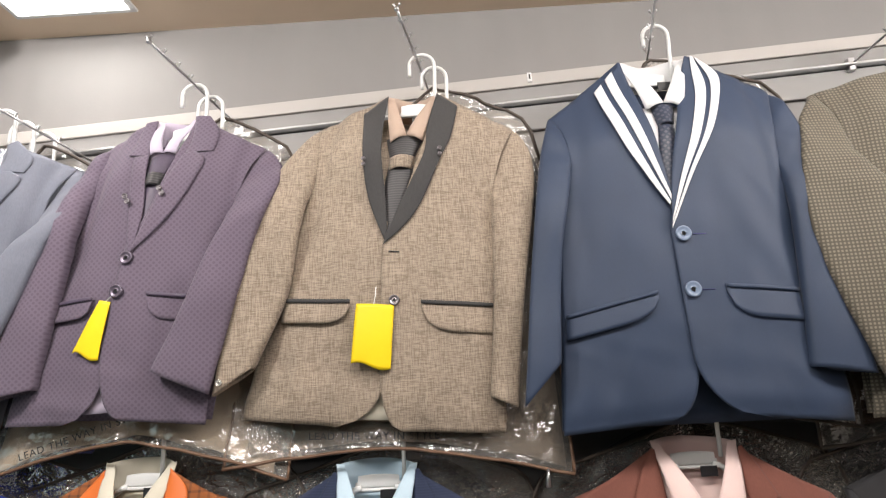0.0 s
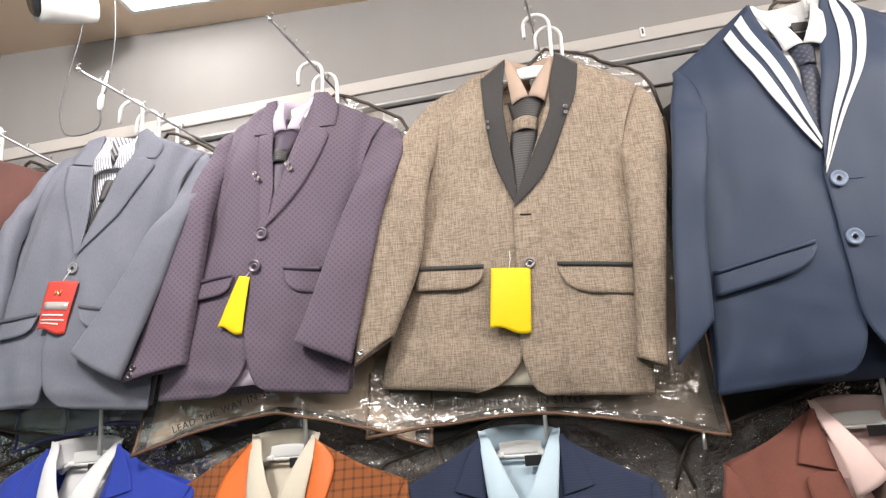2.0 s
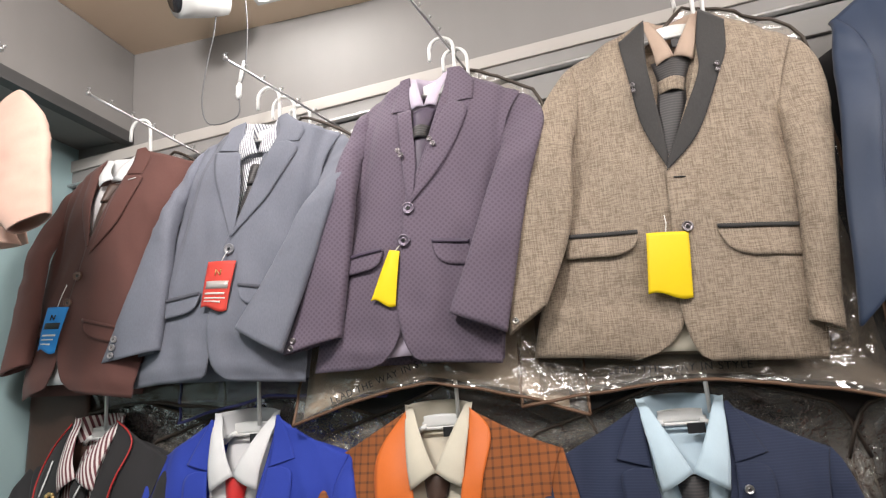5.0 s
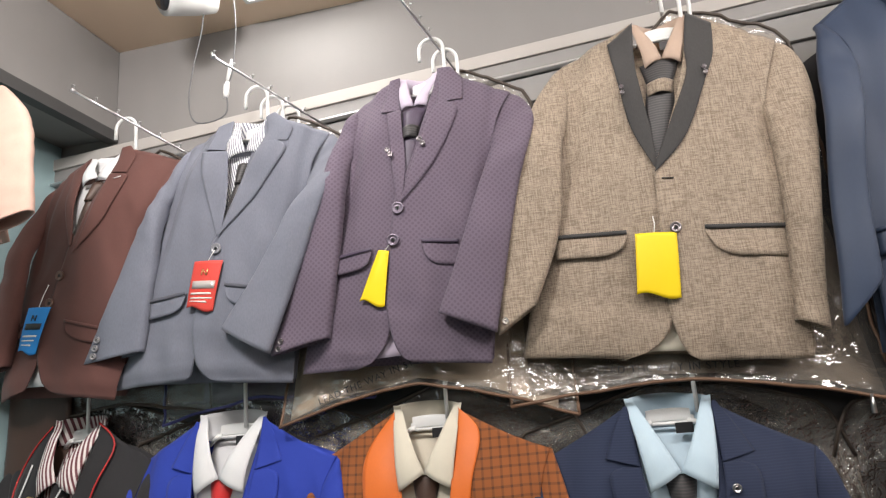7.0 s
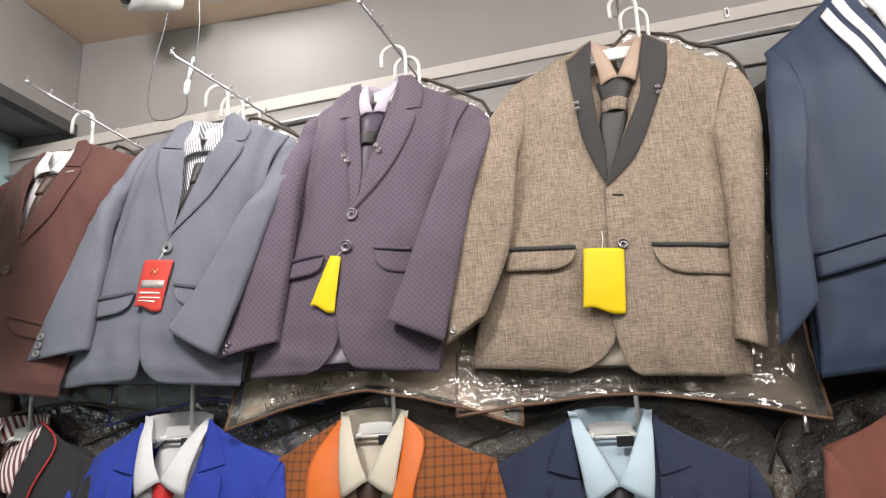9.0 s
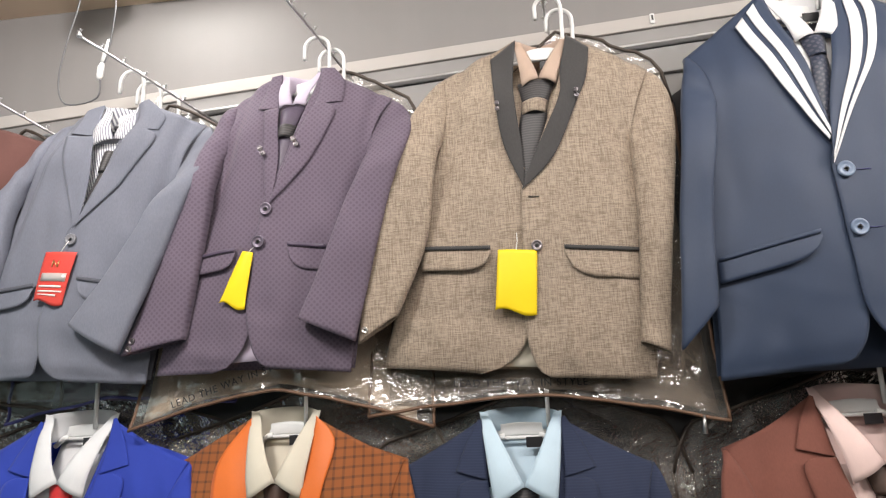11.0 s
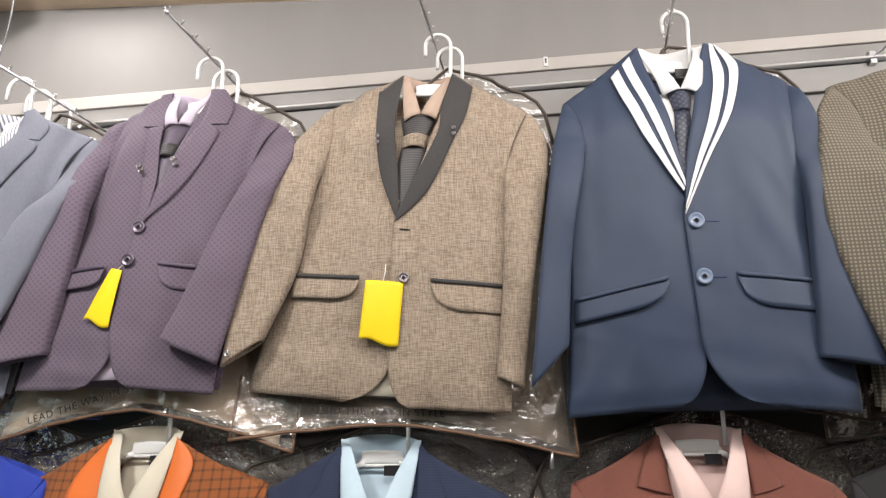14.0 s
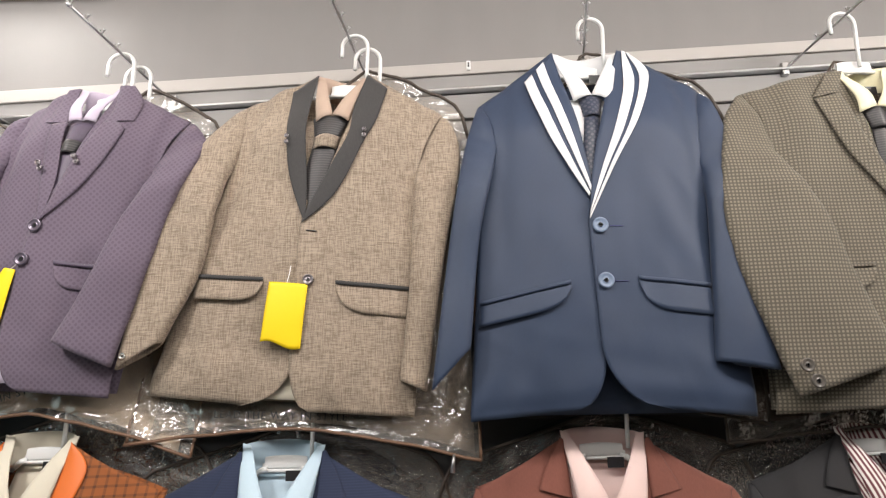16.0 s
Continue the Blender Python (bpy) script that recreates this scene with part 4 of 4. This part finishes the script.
for arm in [c for c in bpy.data.objects if c.name.startswith("sleeve") and c.parent and (c.parent.location - check.o).length < 1e-4][:1]:
    for bx, bz in ((0.474, 1.742), (0.488, 1.716)):
        disc_button("cuff_button", check.local(bx, check.y - 0.044, bz), 0.012, CHECK_HORN, arm)

rod((-1.60, 0.665, 2.375), (-1.868, 0.69, 2.345), "display rods", 5)
hanger(-1.665, 0.685, 2.372, rise=0.06, half=0.015)

# hangers and rods
for hx, hz, tip_x, tip_z, base_x, base_z, extra, shift in ((0.182, 2.470, 0.150, 2.470, 0.200, 2.420, 0, -0.023), (-0.315, 2.434, -0.348, 2.455, -0.290, 2.390, 1, -0.017), (-0.799, 2.396, -0.826, 2.419, -0.745, 2.360, 1, -0.019),
                                                   (-1.208, 2.362, -1.226, 2.370, -1.05, 2.275, 2, -0.004), (-1.545, 2.345, -1.562, 2.358, -1.36, 2.225, 0, -0.022), (0.722, 2.478, 0.755, 2.49, 0.675, 2.43, 0, 0.02)):
    rod((tip_x, 0.835, tip_z), (base_x, 1.105, base_z))
    hanger(hx + 0.004, 0.970, hz + 0.006, rise=0.104 if hx > -0.5 else 0.091, half=0.042 if hx > -0.2 else 0.036, shift=shift)
    for k in range(extra):
        hanger(hx + 0.022 * (k + 1) + 0.006, 0.995 + 0.035 * k, hz - 0.010 * (k + 1), plate=False)

# covers and packed garments behind the upper row
SLOGAN = "LEAD THE WAY IN STYLE"
garment_bag("clear plastic garment cover with brown piping and black lettering", 1.035, -0.705, -0.070, 2.392, (1.622, 1.588), -0.30, 0.042, 1, SLOGAN, (-0.545, 1.668, -2), zip_x=-0.118, pipe=M_BROWNPIPE, material=M_HAZY, swing=0.055)
packed_garment("brown woven suit folded in its cover", 1.062, -0.695, -0.080, 2.30, (1.635, 1.60), F_DUST, 2, -0.30, 0.042, swing=0.055)
garment_bag("clear plastic garment cover with brown piping and black lettering", 1.035, -1.165, -0.585, 2.352, (1.618, 1.600), -0.770, 0.07, 3, SLOGAN, (-1.075, 1.655, 17), pipe=M_BROWNPIPE, material=M_HAZY, swing=0.055)
packed_garment("beige suit folded in its cover", 1.062, -1.155, -0.62, 2.25, (1.63, 1.612), F_BEIGE, 4, -0.770, 0.07, swing=0.055)
garment_bag("clear plastic garment cover with dark piping", 1.04, -0.05, 0.485, 2.430, (1.66, 1.64), 0.18, 0.03, 5)
# filler garment, black to put the shade below the hem into its colour
packed_garment("black filler suit darkening the gap under the navy jacket", 1.062, -0.10, 0.45, 2.33, (1.66, 1.655), F_BLACK, 6, 0.17)
garment_bag("clear plastic garment cover with blue piping", 1.04, -1.47, -0.985, 2.312, (1.64, 1.66), -1.16, 0.03, 7, pipe=M_BLUEPIPE, material=M_CALM)
packed_garment("dark purple suit folded in its cover", 1.062, -1.44, -1.02, 2.22, (1.68, 1.665), F_TIEPURPLE, 8, -1.16)
garment_bag("clear plastic garment cover with dark piping", 1.04, -1.80, -1.36, 2.285, (1.66, 1.66), -1.50, 0.03, 9, material=M_CALM)
packed_garment("dark brown suit folded in its cover", 1.062, -1.80, -1.36, 2.20, (1.685, 1.685), F_TIEBROWN, 10, -1.50)
garment_bag("clear plastic garment cover with dark piping", 1.04, 0.40, 1.02, 2.405, (1.605, 1.60), 0.74, 0.03, 11)
packed_garment("dark brown suit folded in its cover", 1.062, 0.44, 1.0, 2.32, (1.635, 1.63), F_TIEBROWN, 12, 0.74, 0.03)

packed_garment("dark brown suit hanging against the side wall", 1.03, -1.866, -1.70, 1.86, (1.05, 1.05), F_TIEBROWN, 14, -1.79)

# tags
hang_tag("plain yellow card price tag on a brown jacket", M_YELLOW, ((-0.448, 1.905), (-0.378, 1.899), (-0.388, 1.787), (-0.460, 1.795)), 0.925, (-0.412, 1.935), tilt=0.006)
hang_tag("plain yellow card price tag on a purple jacket", M_YELLOW, ((-0.921, 1.934), (-0.900, 1.930), (-0.916, 1.828), (-0.965, 1.838)), 0.913, (-0.889, 1.952), tilt=0.004)
hang_tag("red card price tag with pale print", M_RED, ((-1.311, 1.960), (-1.247, 1.955), (-1.271, 1.858), (-1.330, 1.864)), 0.908, (-1.266, 1.985), "price tags",
         ((0.10, 0.92, 0.42, 0.58, plain("silver_sticker", (0.55, 0.5, 0.48), 0.3, 0.3)), (0.1, 0.85, 0.66, 0.70, M_INK), (0.1, 0.9, 0.76, 0.79, M_INK), (0.1, 0.75, 0.83, 0.86, M_INK)), M_GOLD)
hang_tag("blue card price tag with pale print", M_BLUECARD, ((-1.707, 1.908), (-1.651, 1.904), (-1.684, 1.811), (-1.729, 1.814)), 0.908, (-1.667, 1.955), "price tags",
         ((0.15, 0.9, 0.36, 0.50, M_DARKINK), (0.15, 0.85, 0.62, 0.66, M_INK), (0.15, 0.8, 0.72, 0.75, M_INK), (0.15, 0.7, 0.82, 0.85, M_INK)), M_DARKINK)

# ---- lower row of jackets ----
LOW = "suit jackets on the lower rods"


def low_set(label, cloth, x, z, half, shirt_cloth, shirt_label, tie_cloth, tie_label, seed, shawl=None, w=0.225, y=0.965, stem=0.02, drop=0.40, skew=-0.02, knot=0.122, pipe=None):
    """A jacket with shirt, tie, hanger, rod and cover on the lower row; x, z: the middle of its neck."""
    c = Cut(y, (x - half, z - 0.012), (x + half, z - 0.016), (x + skew, z - drop), (x - w * 1.03, z - 0.098), (x + w * 1.0, z - 0.100), (x - w - 0.04, z - 0.62), (x + w + 0.02, z - 0.62), (x - 0.08, z - 0.61), (x + 0.04, z - 0.61), (x - 0.02, z - 0.52), seed, 0.003)
    k = half / 0.074
    vx, vz = x + skew, z - drop
    if shawl:
        right = [("lapel", [(x + 0.072 * k, z - 0.012), (x + 0.102, z - 0.058), (x + 0.084, z - 0.14), (x + 0.058, z - 0.26), (vx, vz)], [(x + half, z - 0.014), (x + half * 0.9, z - 0.06), (x + half * 0.72, z - 0.13), (x + half * 0.4, z - 0.25), (vx, vz + 0.02)], 0.012)]
        left = [("lapel", [(x - 0.072 * k, z - 0.012), (x - 0.116, z - 0.075), (x - 0.128, z - 0.14), (x - 0.10, z - 0.27), (vx, vz)], [(x - half, z - 0.014), (x - half * 0.9, z - 0.06), (x - half * 0.8, z - 0.13), (x - half * 0.6, z - 0.25), (vx, vz + 0.02)], 0.007)]
    else:
        col_o, col_i = [(x + 0.080 * k, z - 0.012), (x + 0.106 * k, z - 0.055), (x + 0.126 * k, z - 0.098)], [(x + half, z - 0.014), (x + half * 0.96, z - 0.05), (x + half * 0.92, z - 0.112)]
        lap_o, lap_i = [(x + 0.100 * k, z - 0.112), (x + 0.124 * k, z - 0.136), (x + 0.095 * k, z - 0.26), (vx, vz)], [(x + half * 0.92, z - 0.112), (x + half * 0.8, z - 0.17), (x + half * 0.45, z - 0.28), (vx, vz + 0.02)]
        right = [("collar", col_o, col_i, 0.010), ("lapel", lap_o, lap_i, 0.0125)]
        left = [("collar", mirrored(col_o, x), mirrored(col_i, x), 0.007), ("lapel", mirrored(lap_o[:-1], x) + [(vx, vz)], mirrored(lap_i[:-1], x) + [(vx, vz + 0.02)], 0.009)]
    ob = jacket(label, cloth, c, [([(x - w * 1.03, z - 0.098), (x - w - 0.035, z - 0.17), (x - w - 0.07, z - 0.36), (x - w - 0.09, z - 0.56)], [(x - w + 0.05, z - 0.10), (x - w + 0.020, z - 0.22), (x - w, z - 0.36), (x - w, z - 0.55)], 0.0),
                                  ([(x + w * 1.0, z - 0.100), (x + w + 0.022, z - 0.17), (x + w + 0.06, z - 0.36), (x + w + 0.07, z - 0.56)], [(x + w - 0.05, z - 0.10), (x + w - 0.025, z - 0.22), (x + w - 0.02, z - 0.36), (x + w - 0.02, z - 0.55)], 0.0)],
                left + right, shawl, None, [((x - w + 0.03, z - 0.46), (x - w + 0.15, z - 0.45), 0.04), ((x + 0.05, z - 0.45), (x + 0.17, z - 0.46), 0.04)], None,
                [(vx + 0.012, vz - 0.015), (vx + 0.012, vz - 0.10)], M_BLACK, 0.010, LOW)
    if pipe:
        for _, outer, _, off in left + right:
            tube("piping", [c.on(*polyline(outer, q / 20), off + 0.003) for q in range(21)], 0.0018, pipe, ob, "thin red edge piping", 6)
    shirt(shirt_label, shirt_cloth, c, (x - 0.004, z - knot), 0.042 * k, 0.030, lift=0.013)
    if tie_cloth:
        necktie(tie_label, tie_cloth, c, (x - 0.004, z - knot - 0.006), 0.024)
    hanger(x + stem - 0.020, y + 0.046, z + 0.135, rise=0.147, half=0.046 * k, shift=0.020 - stem, slim=True)
    rod((x + stem - 0.022, y + 0.004, z + 0.148), (x + stem, 1.105, z + 0.105), "lower display rods")
    garment_bag("crinkled clear plastic garment cover with dark piping", 1.078, x - w - 0.085, x + w + 0.085, z + 0.036, (z - 0.7, z - 0.7), x, 0.03, seed, shoulder=0.085, fall=0.100, material=M_CRINKLE)
    # black filler behind each lower jacket, its colour standing in for deep shade
    packed_garment("dark filler suit that deepens the shade behind", 1.092, x - w - 0.03, x + w + 0.03, z + 0.03, (z - 0.66, z - 0.66), F_BLACK, seed, x)
    return c, ob


low_set("rust brown boy's suit jacket with notched lapels", F_RUST, 0.158, 1.634, 0.074, F_PINK, "pale pink shirt with a pointed collar", F_TIEBROWN, "plain dark brown silk tie", 21, stem=0.042)
indigo, indigo_jacket = low_set("indigo ribbed boy's suit jacket with a lapel pin", F_INDIGO, -0.428, 1.620, 0.072, F_SKY, "pale blue shirt with a pointed collar", F_TIEDARK, "plain dark grey silk tie", 22, stem=0.045)
disc_button("lapel_pin", indigo.on(-0.352, 1.470, 0.020), 0.0075, M_CHROME, indigo_jacket)
low_set("rust plaid boy's jacket with orange satin shawl lapels", F_ORANGEPLAID, -0.872, 1.641, 0.066, F_CREAM, "cream shirt with a pointed collar", F_TIEBROWN, "glossy brown satin tie", 23, F_ORANGE, stem=0.033)
low_set("royal blue boy's suit jacket with notched lapels", F_ROYAL, -1.288, 1.654, 0.070, F_WHITE, "white shirt with a pointed collar", F_TIERED, "bright red satin tie", 24, stem=0.022)
piped, piped_jacket = low_set("black boy's jacket with red piped lapels and gold brooch", F_BLACK, -1.655, 1.668, 0.060, F_WINESTRIPE, "wine and white striped shirt", F_BLACK, "black scarf tied in a knot", 25, F_BLACK, w=0.18, stem=0.008, pipe=M_REDPIPE)
for (ax, az), (bx, bz) in (((-1.743, 1.581), (-1.755, 1.510)), ((-1.626, 1.568), (-1.653, 1.505))):
    tube("edging", [piped.on(lerp(ax, bx, q / 6), lerp(az, bz, q / 6), 0.013) for q in range(7)], 0.0018, F_WHITE, piped_jacket, "narrow white edging cord", 6)
low_set("black boy's suit jacket in a plastic cover", F_BLACK, 0.66, 1.634, 0.07, F_WINESTRIPE, "wine striped shirt with a collar", F_TIEDARK, "plain dark grey tie", 26, stem=0.03)
for bx, bz in ((-1.628, 1.562), (-1.715, 1.51)):
    brooch = thing("brooch", piped.o + Vector(piped.on(bx, bz, 0.016)), "small gold crown brooch on a black lapel", "brooch")
    for q in range(7):
        a = math.tau * q / 7
        bm = bmesh.new()
        bmesh.ops.create_uvsphere(bm, u_segments=8, v_segments=6, radius=0.0045, matrix=Matrix.Translation((0.009 * math.cos(a), 0, 0.007 * math.sin(a))))
        part("bead", bm, M_GOLD, brooch)

# security camera and its cable
cctv = thing("security_camera", (-1.372, 0.925, 2.650), "white bullet security camera under the ceiling", "camera")
tube("housing", [(0.050, 0.050, -0.012), (0.025, 0.022, -0.026), (0.0, -0.010, -0.040), (-0.020, -0.036, -0.052)], [0.040, 0.045, 0.047, 0.048], M_WHITE, cctv, "", 24)
tube("lens", [(-0.0185, -0.034, -0.051), (-0.024, -0.041, -0.0545)], [0.038, 0.034], M_GLASS, cctv, "dark glass front", 24)
tube("mount", [(0.05, 0.035, 0.0), (0.05, 0.035, -0.02)], 0.018, M_WHITE, cctv, "", 12)
cable = thing("camera_cable", (-1.30, 0.97, 2.60), "thin grey cable with white connectors", "cable")
loop = [(-0.040, 0.0), (-0.046, -0.06), (-0.066, -0.15), (-0.076, -0.24), (-0.054, -0.295), (0.018, -0.287), (0.020, -0.22), (0.034, -0.185), (0.044, -0.07), (0.036, 0.045)]
tube("wire", [(a, 0.0, b) for a, b in (polyline(loop, k / 45) for k in range(46))], 0.0018, plain("grey_cable", (0.10, 0.10, 0.105), 0.5), cable, "", 6)
tube("connector", [(0.019, 0, -0.245), (0.020, 0, -0.235), (0.021, 0, -0.215), (0.024, 0, -0.205)], [0.004, 0.0068, 0.0068, 0.004], M_WHITE, cable, "", 10)
tube("connector", [(0.024, 0, -0.203), (0.029, 0, -0.18), (0.034, 0, -0.15)], [0.0045, 0.0058, 0.003], M_WHITE, cable, "", 10)

# ceiling lamp seen at the edge of the view
lamp = thing("ceiling_light", (-1.12, 0.96, 2.65), "bright rectangular recessed ceiling light", "light")
box("frame", (-0.145, -0.075, -0.008), (0.145, 0.075, -0.001), M_WHITE, lamp, "", 0.002)
box("diffuser", (-0.13, -0.06, -0.0105), (0.13, 0.06, -0.0085), M_LIGHT, lamp, "glowing white diffuser")
